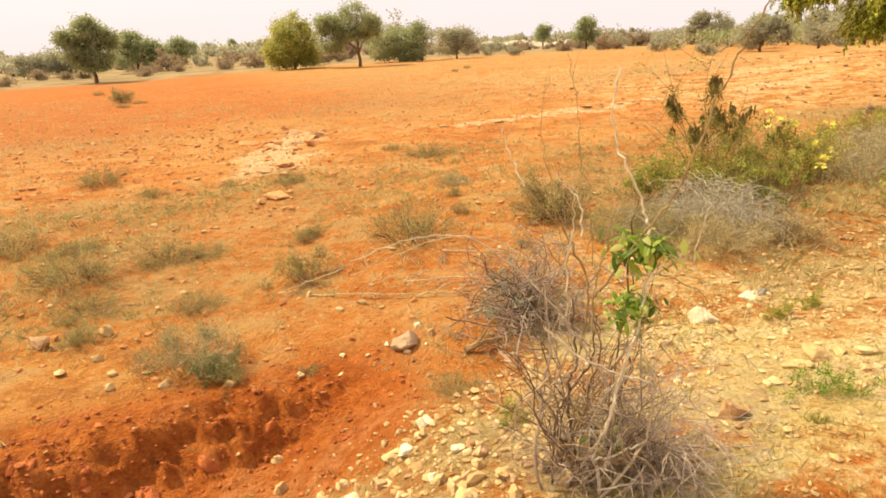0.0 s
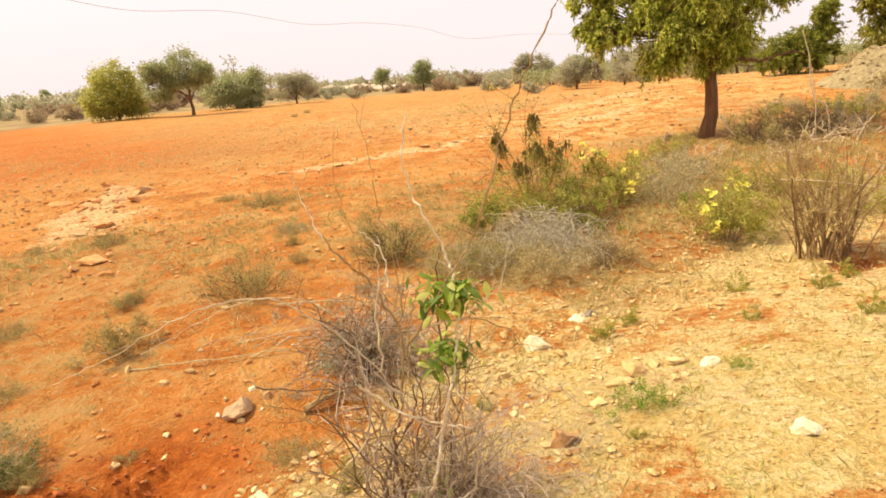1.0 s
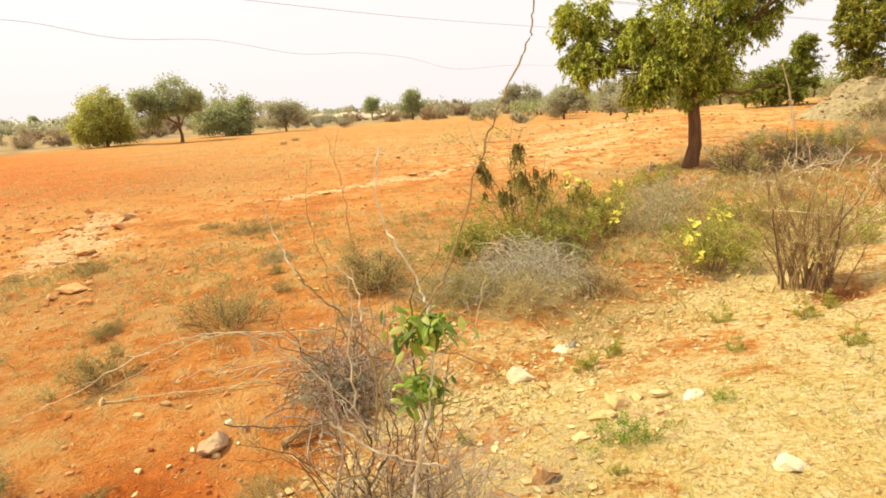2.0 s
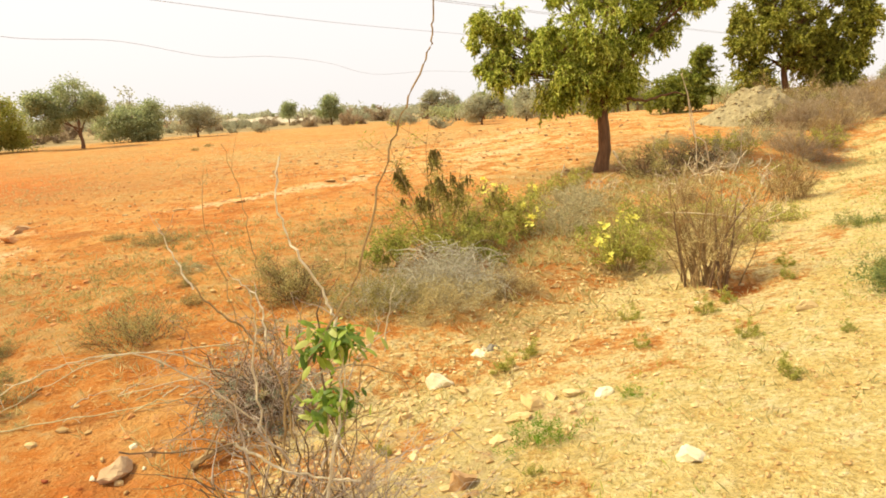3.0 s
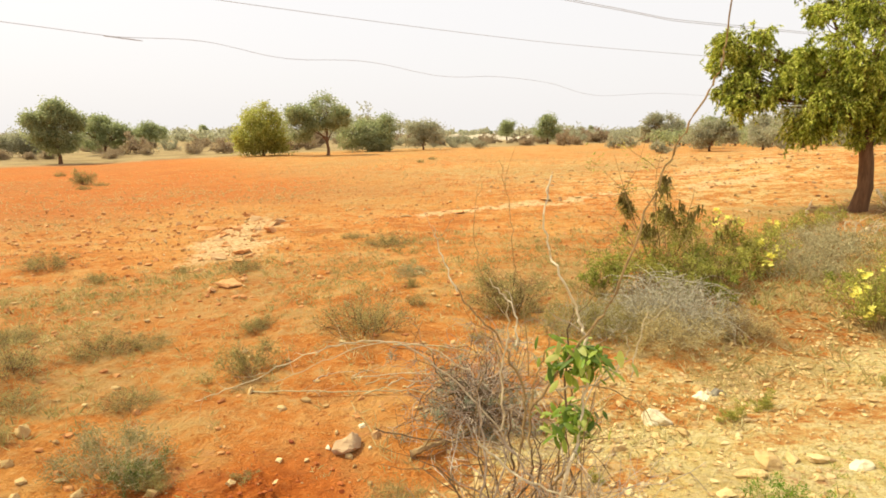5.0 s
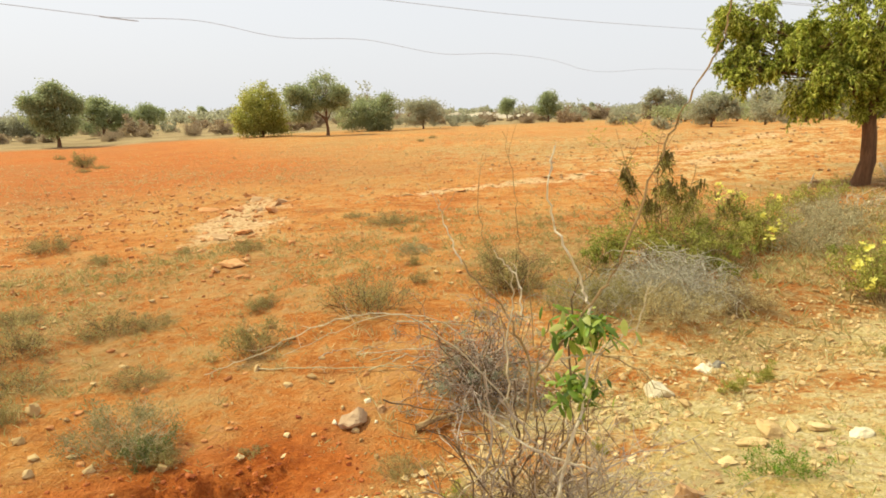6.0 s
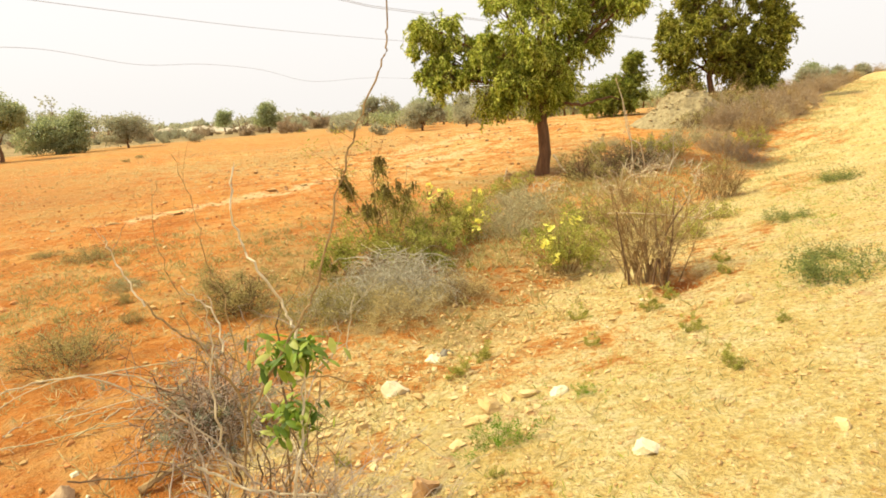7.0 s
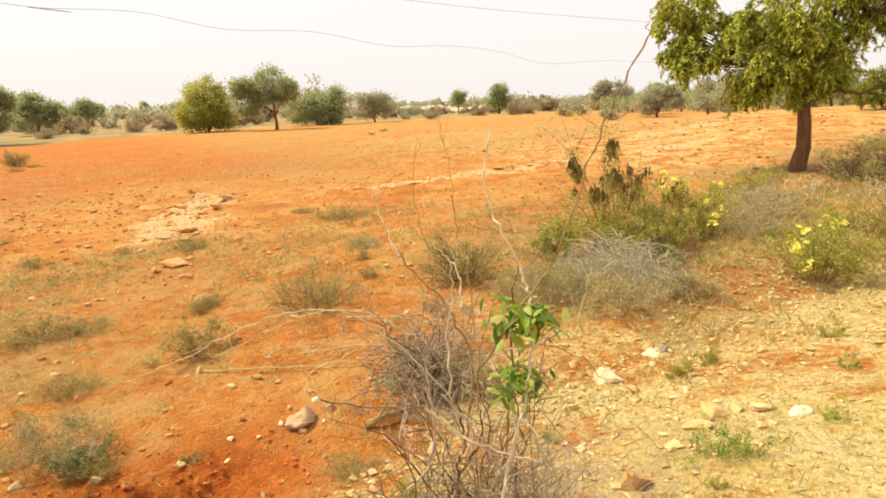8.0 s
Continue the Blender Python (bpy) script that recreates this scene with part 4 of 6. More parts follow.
def heap(name, x, y, facing, wide, high, label, mat, seed):
    rng = np.random.default_rng(seed)
    root = thing(name, x, y, label, "heap", sink=0.25)
    g, k = Geo(), 34
    v = []
    for j in range(k):
        for i in range(k):
            a, b = i / (k - 1) * 2 - 1, j / (k - 1) * 2 - 1
            r = min(1, math.hypot(a * (1 + 0.15 * n2(a, b, 2, seed)), b))
            h = high * (max(0, 1 - r ** 1.35)) * (1 - 0.35 * a) * (1 + 0.4 * n2(a, b, 2.2, seed + 1)) + (0.34 * n2(a, b, 5, seed + 2) + 0.16 * n2(a, b, 13, seed + 3)) * high * (1 - r)
            v.append((a * wide * 0.62, b * wide * 0.45, h))
    i = np.arange(k * k).reshape(k, k)
    g.add(v, np.stack([i[:-1, :-1], i[:-1, 1:], i[1:, 1:], i[1:, :-1]], -1).reshape(-1, 4))
    part("mound", g, mat, root)
    bits, n = Geo(), 1500
    ico = np.array([(1, 0, 0), (-1, 0, 0), (0, 1, 0), (0, -1, 0), (0, 0, 1), (0, 0, -1)], float)
    tri = np.array([(0, 2, 4), (2, 1, 4), (1, 3, 4), (3, 0, 4), (2, 0, 5), (1, 2, 5), (3, 1, 5), (0, 3, 5)])
    for q in rng.integers(0, k * k, n):
        p = np.array(v[q])
        if p[2] > 0.03:
            bits.add(p + rng.normal(size=3) * np.array([0.07, 0.07, 0.012]) - np.array([0, 0, 0.03]) + ico * np.array([1, 1, 0.6]) * (0.018 + 0.06 * rng.uniform() ** 2.5) * rng.uniform(0.6, 1.3, (6, 1)), tri)
    part("rubble", bits, HEAP_ROCK if mat is HEAP_EARTH else mat, root, kind="stuff")
    root.rotation_euler = (0, 0, -radians(facing))
    return root


heap("rubble_heap", 17.9, 19.0, 40, 3.9, 1.3, "heap of pale dug-out rubble beside the ditch", HEAP_EARTH, 4)
HEAP_SCRUB = ((16.6, 17.4, 0.8), (17.6, 17.0, 0.9), (18.8, 17.6, 1.1), (19.6, 18.6, 1.1), (20.2, 20.0, 1.2))
heap("rubble_heap", 0.9, 150, 0, 16, 1.5, "pale heap of quarried stone far across the field", HEAP_PALE, 5)
heap("rubble_heap", 10.5, 140, 4, 11, 1.2, "pale heap of quarried stone far across the field", HEAP_PALE, 6)
heap("rubble_heap", -7.0, 170, -3, 12, 1.4, "pale heap of quarried stone far across the field", HEAP_PALE, 7)

# ---- shrubs along the ditch ----
mat_mound = shrub("thorn_mound", 2.1, 6.3, 1.5, 0.80, "wide ash-grey mat of dead thorny brush in the ditch", "dead brush", 300, STEM_ASH, LEAF_ASH, 11000, 0.035, 0.008, 6, 0.004, upright=0.3, jitter=0.42, droop=0.16, seed=31, foot=0.46)
mrng = np.random.default_rng(231)
arches = Geo()
for _ in range(90):
    a, q = mrng.uniform(0, 6.28), mrng.uniform(0, 1) ** 0.5
    foot_at = (0.62 * q * math.cos(a), 0.62 * q * math.sin(a), 0.54 - 0.36 * q * q)
    turn = mrng.uniform(0, 6.28)
    arch = wander(foot_at, (math.cos(turn), math.sin(turn), 0.35), mrng.uniform(0.25, 0.6), 7, 0.16, mrng, (0, 0, -0.13))
    arches.tube(arch, 0.0036, 0.0015, 4)
part("branchwork", arches, STEM_ASH, mat_mound, "arching ash-grey dead twigs", kind="stuff")
shrub("thorn_mound", 1.2, 5.95, 1.25, 0.60, "low olive-brown brush spreading over the ditch bank", "dead brush", 130, STEM_ASH, LEAF_BROWN, 8000, 0.035, 0.009, 5, 0.003, upright=0.45, jitter=0.28, droop=0.05, seed=32, foot=0.42)
shrub("thorn_mound", 1.95, 5.75, 1.2, 0.42, "grey-tan dead brush at the ditch's edge", "dead brush", 130, STEM_GREY, LEAF_TAN, 6000, 0.03, 0.008, 5, 0.003, upright=0.5, jitter=0.28, droop=0.05, seed=33, foot=0.42)
shrub("thorn_mound", 2.75, 6.0, 0.9, 0.42, "brown-tan dead brush at the ditch's edge", "dead brush", 90, STEM_BROWN, LEAF_TAN, 3600, 0.03, 0.008, 5, 0.003, upright=0.5, jitter=0.28, droop=0.05, seed=133, foot=0.4)
shrub("pod_shrub", 2.44, 7.95, 2.0, 2.2, "tall open shrub hung with dark dry seed pods", "shrub", 20, STEM_BROWN, LEAF_OLIVE, 500, 0.055, 0.016, 3, 0.008, upright=0.6, jitter=0.13, seed=37, foot=0.10,
      extra=[("pod", 34, 7, PODS, 0.10, 0.4)], tufts=(48, 34, 0.085, 0.016, 0.7, LEAF_POD))
shrub("pod_shrub", 3.25, 8.35, 1.3, 1.15, "low open shrub with dark seed pods at its tips", "shrub", 14, STEM_BROWN, LEAF_OLIVE, 700, 0.055, 0.016, 4, 0.005, upright=0.7, jitter=0.14, seed=136, foot=0.2,
      extra=[("pod", 12, 5, PODS, 0.10, 0.3)], tufts=(16, 20, 0.08, 0.018, 0.5, LEAF_POD))
shrub("green_shrub", 1.78, 7.4, 1.25, 0.72, "small leafy green shrub below the pod shrub", "shrub", 16, STEM_BROWN, LEAF_DARK, 500, 0.06, 0.02, 4, 0.005, upright=0.9, seed=35, tufts=(24, 18, 0.07, 0.02, 0.1, LEAF_OLIVE))
shrub("green_shrub", 2.15, 7.55, 1.0, 0.85, "open olive-green shrub under the pod shrub", "shrub", 24, STEM_BROWN, LEAF_OLIVE, 900, 0.06, 0.018, 4, 0.005, upright=0.9, seed=135, tufts=(24, 22, 0.075, 0.02, 0.2, LEAF_OLIVE))
shrub("green_shrub", 2.62, 7.75, 0.9, 0.8, "open olive-green shrub under the pod shrub", "shrub", 22, STEM_BROWN, LEAF_DARK, 800, 0.06, 0.018, 4, 0.005, upright=0.9, seed=137, tufts=(20, 22, 0.075, 0.02, 0.2, LEAF_DARK))
shrub("green_shrub", 2.55, 7.1, 0.9, 0.8, "upright olive-green shrub in the ditch", "shrub", 30, STEM_BROWN, LEAF_OLIVE, 1700, 0.06, 0.018, 4, 0.005, seed=36)
shrub("green_shrub", 3.0, 7.5, 0.8, 0.9, "upright olive-green shrub in the ditch", "shrub", 30, STEM_BROWN, LEAF_OLIVE, 1500, 0.06, 0.018, 4, 0.005, seed=37)
shrub("flowering_shrub", 3.75, 8.2, 1.25, 0.98, "leafy green shrub with clusters of yellow flowers", "shrub", 34, STEM_BROWN, LEAF_OLIVE, 2300, 0.06, 0.024, 4, 0.005, seed=38, group="yellow-flowered shrubs",
      extra=[("flower", 13, 7, BLOOMS, 0.058, 0.9)])
shrub("flowering_shrub", 4.42, 6.3, 1.35, 1.02, "leafy green shrub with large yellow flowers beside the ditch", "shrub", 34, STEM_BROWN, LEAF_OLIVE, 2300, 0.06, 0.022, 4, 0.005, seed=39, group="yellow-flowered shrubs",
      extra=[("flower", 9, 6, BLOOMS, 0.07, 0.9)])
dry_near = shrub("dry_bush", 4.5, 4.82, 0.58, 1.5, "bare brown bush of many dry stems on the bank", "dry bush", 38, STEM_BROWN, LEAF_TAN, 3000, 0.03, 0.008, 20, 0.008, upright=0.45, jitter=0.14, seed=40, foot=0.62, sides=5, single=True, twig_mat=STEM_RUST, twig_r=0.36)
post_rng = np.random.default_rng(240)
for k in range(9):
    g = Geo()
    g.tube(wander((0.30 * post_rng.uniform(-1, 1), 0.22 * post_rng.uniform(-1, 1), -0.02), (0.12 * post_rng.normal(), 0.12 * post_rng.normal(), 1), post_rng.uniform(0.7, 1.15), 8, 0.10, post_rng), post_rng.uniform(0.012, 0.021), 0.005, 7)
    part("stem", g, STEM_BROWN if k % 2 else STEM_DARK, dry_near)
g = Geo()
g.tube(wander((-0.34, 0.25, 0.78), (0.75, -0.62, 0.02), 0.95, 8, 0.05, np.random.default_rng(3)), 0.008, 0.005, 5)
part("stick", g, STEM_PALE, dry_near, "pale dead stick caught across the stems")
dry_src = shrub("dry_bush", 9.3, 8.75, 0.75, 1.15, "bare dark brown bush on the roadside edge", "dry bush", 40, STEM_BROWN, LEAF_TAN, 2200, 0.04, 0.010, 16, 0.010, upright=0.5, jitter=0.15, seed=41, foot=0.6, sides=4, group="dry roadside bushes", twig_mat=STEM_RUST, twig_r=0.4)
dry_two = shrub("dry_bush", 18.4, 15.6, 1.3, 0.9, "grey-brown dry bush on the roadside edge", "dry bush", 46, STEM_GREY, DRY_LEAF, 700, 0.05, 0.015, 5, 0.008, upright=0.6, jitter=0.2, seed=42, foot=0.25, group="dry roadside bushes")
dark_src = shrub("scrub", 8.9, 12.3, 2.1, 1.0, "dark grey-brown tangled scrub under the shade tree", "scrub", 84, STEM_DARK, LEAF_BROWN, 1500, 0.08, 0.024, 5, 0.009, upright=0.5, jitter=0.25, droop=0.03, seed=43, foot=0.35)
shrub("scrub", 10.4, 12.8, 1.8, 0.9, "dark grey-brown tangled scrub beside the shade tree", "scrub", 90, STEM_DARK, LEAF_GREY, 1500, 0.08, 0.026, 5, 0.009, upright=0.5, jitter=0.25, droop=0.03, seed=44, foot=0.35)
pale_sticks = shrub("dead_branches", 9.0, 11.2, 1.9, 0.9, "fallen pale dead branches leaning in the scrub", "dead branches", 12, STEM_PALE, None, 0, twigs=3, stem_r=0.019, upright=0.45, jitter=0.3, droop=0.05, seed=45, foot=0.4)
shrub("dead_branches", 6.6, 6.7, 1.5, 1.0, "pale dead branches standing out of the scrub", "dead branches", 10, STEM_PALE, None, 0, twigs=3, stem_r=0.009, upright=0.6, jitter=0.25, seed=46, foot=0.3)
grey_src = shrub("scrub", 5.1, 9.2, 1.5, 0.55, "low grey dry scrub on the ditch bank", "scrub", 80, STEM_GREY, LEAF_GREY, 1800, 0.06, 0.016, 4, 0.006, upright=0.5, jitter=0.25, droop=0.04, seed=47, foot=0.4, group="scrub along the ditch")
olive_src = shrub("scrub", 6.0, 8.2, 1.4, 0.5, "low olive-brown scrub on the ditch bank", "scrub", 50, STEM_BROWN, LEAF_OLIVE, 1000, 0.08, 0.02, 5, 0.006, upright=0.6, jitter=0.22, seed=48, foot=0.35, group="scrub along the ditch")
for sx, sy, w, h, k in ((2.95, 6.75, 0.7, 0.6, 1), (1.5, 7.3, 0.8, 0.6, 2), (3.2, 7.9, 0.8, 0.8, 4), (4.6, 7.3, 0.7, 0.5, 5), (3.0, 8.6, 0.9, 0.7, 6)):
    shrub("green_shrub", sx, sy, w, h, "small dark-leaved green shrub among the ditch scrub", "shrub", 16, STEM_BROWN, LEAF_DARK, 650, 0.05, 0.018, 5, 0.004, upright=0.9, seed=140 + k, group="green ditch shrubs")
for sx, sy, k, src in ((5.9, 10.2, 1.0, grey_src), (4.7, 9.9, 0.8, olive_src), (4.4, 8.1, 0.8, grey_src), (5.4, 7.3, 0.8, olive_src), (7.2, 8.1, 0.9, olive_src),
                       (6.3, 11.6, 0.8, olive_src), (7.0, 12.6, 0.8, olive_src), (5.6, 11.4, 0.7, olive_src), (6.3, 6.3, 0.75, olive_src), (7.4, 7.0, 0.7, olive_src), (4.9, 6.9, 0.6, olive_src),
                       (11.6, 11.3, 0.7, olive_src), (12.2, 13.8, 1.2, olive_src), (14.0, 15.0, 1.3, grey_src), (14.9, 13.6, 1.2, olive_src)):
    copy_thing(src, pose(sx, sy, ground_z(sx, sy) - 0.03, 0, 0, 97 * sx) @ Matrix.Scale(k, 4))


for sx, sy, k in HEAP_SCRUB:
    copy_thing(dark_src, pose(sx, sy, ground_z(sx, sy) - 0.03, 0, 0, 90 * sx) @ Matrix.Scale(k, 4))

for sx, sy, k, turn in ((7.6, 10.2, 0.8, 40), (10.2, 10.4, 0.9, 130), (8.4, 8.6, 0.7, 200), (11.0, 12.2, 0.9, 300), (6.9, 11.4, 0.7, 80), (9.6, 11.7, 1.0, 20), (10.8, 11.8, 0.9, 220)):
    copy_thing(pale_sticks, pose(sx, sy, ground_z(sx, sy) - 0.02, 0, 0, turn) @ Matrix.Scale(k, 4))
for sx, sy, k, turn in ((7.4, 9.1, 0.5, 100), (16.0, 14.6, 0.7, 150)):
    copy_thing(dry_src, pose(sx, sy, ground_z(sx, sy) - 0.02, 0, 0, turn) @ Matrix.Diagonal((k, k, k * 1.15, 1)))


def edge_place(u0, u1, s0, s1):
    def place(rng):
        return at_us(u0 + (u1 - u0) * rng.uniform(0, 1) ** 1.3, rng.uniform(s0, s1))
    return place


verge_src = shrub("dry_bush", 19.9, 16.9, 1.5, 1.2, "mauve-brown dry bush in a row along the roadside edge", "dry bush", 70, STEM_MAUVE, LEAF_SCRUB, 2600, 0.07, 0.016, 7, 0.007, upright=0.7, jitter=0.16, seed=142, foot=0.4, group="dry roadside bushes", twig_mat=STEM_RUST, twig_r=0.5)
scatter_copies([dry_src, verge_src, dry_two], 11, edge_place(18, 28, 3.2, 4.8), 0.5, 0.85, 51)
scatter_copies([verge_src, verge_src, verge_src, dry_src], 64, edge_place(22.5, 52, 3.1, 5.6), 0.6, 1.0, 152)
scatter_copies([verge_src, verge_src, dry_two], 50, edge_place(40, 110, 3.5, 7.0), 0.8, 1.25, 153)
scatter_copies([verge_src, dry_two, dark_src], 30, edge_place(85, 190, 2.8, 8.0), 1.2, 2.0, 154)
for u, across, k, src in ((75, 8.3, 0.8, far_a), (82, 9.6, 0.6, far_c), (80, 4.2, 0.55, far_c), (96, 6.0, 0.5, far_a), (110, 4.6, 0.6, far_c)):
    tx, ty = at_us(u, across)
    copy_thing(src, pose(tx, ty, ground_z(tx, ty) - 0.05, 0, 0, 50 * u) @ Matrix.Scale(k, 4))
scatter_copies([dry_two, dry_src, dark_src], 60, edge_place(26, 80, 5.0, 9.0), 0.8, 1.3, 52)
scatter_copies([grey_src, olive_src], 4, edge_place(16, 21, 5.5, 9), 0.6, 0.9, 53)
scatter_copies([far_c, far_a], 8, edge_place(70, 110, 5, 14), 0.45, 0.7, 54)
scatter_copies([far_c, far_a, far_d], 14, edge_place(36, 70, 14, 40), 0.6, 1.0, 55)

# ---- low shrubs in the red field ----
low_a = shrub("low_shrub", -1.32, 6.15, 1.35, 0.55, "low olive shrub with fine dry twigs on red soil", "shrub", 64, STEM_DARK, LEAF_BROWN, 3300, 0.04, 0.009, 6, 0.0032, upright=0.5, jitter=0.24, seed=61, foot=0.3, group="low shrubs in the field")
low_b = shrub("low_shrub", -2.2, 5.1, 0.95, 0.42, "olive-grey feathery low shrub on red soil", "shrub", 50, STEM_BROWN, LEAF_BROWN, 2100, 0.04, 0.009, 6, 0.003, upright=0.6, jitter=0.2, seed=62, foot=0.25, group="low shrubs in the field")
low_c = shrub("low_shrub", 0.35, 6.75, 1.15, 0.72, "feathery green shrub with bare twigs at its top", "shrub", 80, STEM_DARK, LEAF_BROWN, 4600, 0.045, 0.010, 6, 0.004, upright=0.7, jitter=0.17, seed=63, foot=0.25, group="low shrubs in the field")
low_d = shrub("low_shrub", -2.62, 3.36, 0.95, 0.42, "pale dry feathery shrub on the gully's lip", "shrub", 90, STEM_GREY, LEAF_BLUE, 2600, 0.035, 0.007, 6, 0.0025, upright=0.55, jitter=0.22, seed=64, foot=0.3, group="low shrubs in the field")
for sx, sy, k, kz, src in ((-4.8, 5.0, 0.95, 0.8, low_a), (-3.75, 3.6, 0.5, 1.0, low_b), (-2.6, 6.5, 0.5, 0.9, low_b), (-4.2, 5.75, 0.7, 0.8, low_a), (-4.0, 9.4, 0.6, 0.8, low_a), (-2.2, 3.2, 0.45, 1.0, low_b),
                           (-6.4, 6.0, 0.9, 0.7, low_a),  (-1.0, 8.0, 0.35, 1.4, low_b),
                            (-5.2, 4.0, 0.8, 0.7, low_a), (-3.1, 4.4, 0.5, 0.7, low_a),
                           (0.0, 5.8, 0.4, 0.7, low_b), (-0.5, 3.0, 0.35, 0.8, low_a), (-1.65, 3.35, 0.3, 0.7, low_b),
                           (-7.7, 9.7, 0.9, 0.8, low_a), (-6.2, 8.8, 0.7, 0.7, low_b), (-5.5, 6.0, 0.6, 0.7, low_a), (-3.75, 5.9, 0.55, 0.7, low_a), (-2.64, 6.28, 0.5, 0.9, low_b), (-1.86, 11.2, 0.8, 0.7, low_a), (-1.1, 8.8, 0.75, 0.8, low_d), (-0.84, 7.15, 0.25, 1.6, low_a),
                           (-4.1, 4.25, 0.6, 0.7, low_a), (-5.1, 9.5, 0.6, 0.5, low_b), (-2.7, 12.0, 0.5, 0.6, low_a)):
    copy_thing(src, pose(sx, sy, ground_z(sx, sy) - 0.02, 0, 0, 131 * sx) @ Matrix.Diagonal((k, k, k * kz, 1)))
shrub("low_shrub", -2.36, 3.24, 0.45, 0.30, "dark blue-green feathery shrub on the gully's lip", "shrub", 60, STEM_GREY, LEAF_TEAL, 1500, 0.035, 0.007, 6, 0.002, upright=0.4, jitter=0.24, seed=164, foot=0.3, group="low shrubs in the field")
copy_thing(low_c, pose(-19.4, 28.4, ground_z(-19.4, 28.4), 0, 0, 20) @ Matrix.Diagonal((1.2, 1.2, 1.3, 1)))
scatter_copies([low_a, low_b], 7, edge_place(-16, 20, 24, 45), 0.5, 0.9, 65)
shrub("thorn_ball", 0.02, 4.12, 0.56, 1.30, "rounded grey thorny bush, half dead, on the ditch bank", "shrub", 120, STEM_DARK, LEAF_PALE, 2800, 0.05, 0.007, 9, 0.0055, twig_mat=STEM_MAUVE, upright=0.25, jitter=0.5, droop=0.12, seed=66, foot=0.35)

# ---- the bare bush close by ----
bush = thing("bare_bush", 0.2, 1.66, "tall bare bush of tangled pale and grey stems by the ditch", "bush")
BX, BY, BZ = bush.location
brng = np.random.default_rng(71)
origin = np.array([BX, BY, BZ])


def bush_stem(r, mat, *pts):
    """One crooked stem through a few bends, with its side twigs."""
    g = Geo()
    path = smooth_path(np.array(pts) - origin, 5, brng, 0.004)
    g.tube(path, r, r * 0.45, 6)
    stem = part("stem", g, mat, bush)
    for _ in range(0 if pts[-1][2] > 2 else 2 if pts[-1][2] > 0.9 else 6):
        tw = Geo()
        i = brng.integers(2, len(path) - 1)
        d = path[i] - path[i - 1]
        t = wander(path[i], d / np.linalg.norm(d) + brng.normal(size=3) * 0.6, brng.uniform(0.08, 0.26), 5, 0.22, brng)
        tw.tube(t, r * 0.35, r * 0.12, 4)
        part("twig", tw, STEM_MAUVE if mat is STEM_CREAM else mat, stem)


bush_stem(0.0095, STEM_CREAM, (0.29, 1.58, -0.22), (0.27, 1.60, -0.02), (0.24, 1.62, 0.03), (0.30, 1.59, 0.20), (0.34, 1.61, 0.38), (0.37, 1.58, 0.56), (0.40, 1.60, 0.66), (0.42, 1.62, 0.81), (0.43, 1.59, 0.90))
bush_stem(0.0062, STEM_CREAM, (0.43, 1.60, 0.90), (0.41, 1.62, 1.05), (0.39, 1.64, 1.13), (0.33, 1.61, 1.26), (0.28, 1.63, 1.37), (0.26, 1.60, 1.50), (0.28, 1.62, 1.63))
bush_stem(0.0052, STEM_BROWN, (0.22, 1.58, 0.78), (0.26, 1.60, 0.83), (0.40, 1.60, 1.04), (0.485, 1.60, 1.16), (0.55, 1.59, 1.34), (0.64, 1.60, 1.60), (0.675, 1.59, 1.70), (0.735, 1.58, 1.83), (0.80, 1.58, 1.95), (0.815, 1.58, 2.02), (0.828, 1.59, 2.13), (0.85, 1.59, 2.40))
bush_stem(0.0058, STEM_CREAM, (0.25, 1.56, 0.04), (0.35, 1.58, 0.07), (0.45, 1.60, 0.11), (0.51, 1.57, 0.20))
bush_stem(0.0070, STEM_PALE, (0.28, 1.55, -0.15), (0.37, 1.57, -0.02), (0.45, 1.59, 0.12), (0.46, 1.56, 0.22), (0.48, 1.58, 0.38), (0.46, 1.55, 0.43))
bush_stem(0.0050, STEM_CREAM, (0.27, 1.54, -0.09), (0.43, 1.56, -0.06), (0.61, 1.58, -0.04))
bush_stem(0.0055, STEM_CREAM, (0.03, 1.58, 0.65), (0.06, 1.60, 0.61), (0.14, 1.62, 0.53), (0.22, 1.59, 0.49), (0.34, 1.61, 0.43), (0.45, 1.58, 0.42), (0.49, 1.60, 0.36))
bush_stem(0.0075, STEM_MAUVE, (0.05, 1.64, -0.29), (0.01, 1.66, -0.01), (0.03, 1.68, 0.28), (0.06, 1.65, 0.47), (0.05, 1.67, 0.64), (0.03, 1.64, 0.77))
bush_stem(0.0060, STEM_MAUVE, (0.01, 1.66, -0.06), (0.02, 1.68, 0.12), (0.07, 1.70, 0.27), (0.13, 1.67, 0.49), (0.14, 1.69, 0.65))
bush_stem(0.0078, STEM_DARK, (0.20, 1.68, -0.28), (0.18, 1.70, 0.02), (0.15, 1.72, 0.20), (0.15, 1.69, 0.36), (0.18, 1.71, 0.44), (0.16, 1.68, 0.56), (0.15, 1.70, 0.72))
bush_stem(0.0066, STEM_DARK, (0.09, 1.68, -0.19), (0.09, 1.70, 0.06), (0.12, 1.72, 0.20), (0.19, 1.69, 0.36), (0.24, 1.71, 0.43), (0.24, 1.68, 0.58))
bush_stem(0.0032, STEM_DARK, (-0.38, 1.74, 0.61), (-0.21, 1.76, 0.56), (-0.03, 1.78, 0.54), (0.14, 1.75, 0.55), (0.24, 1.77, 0.47))
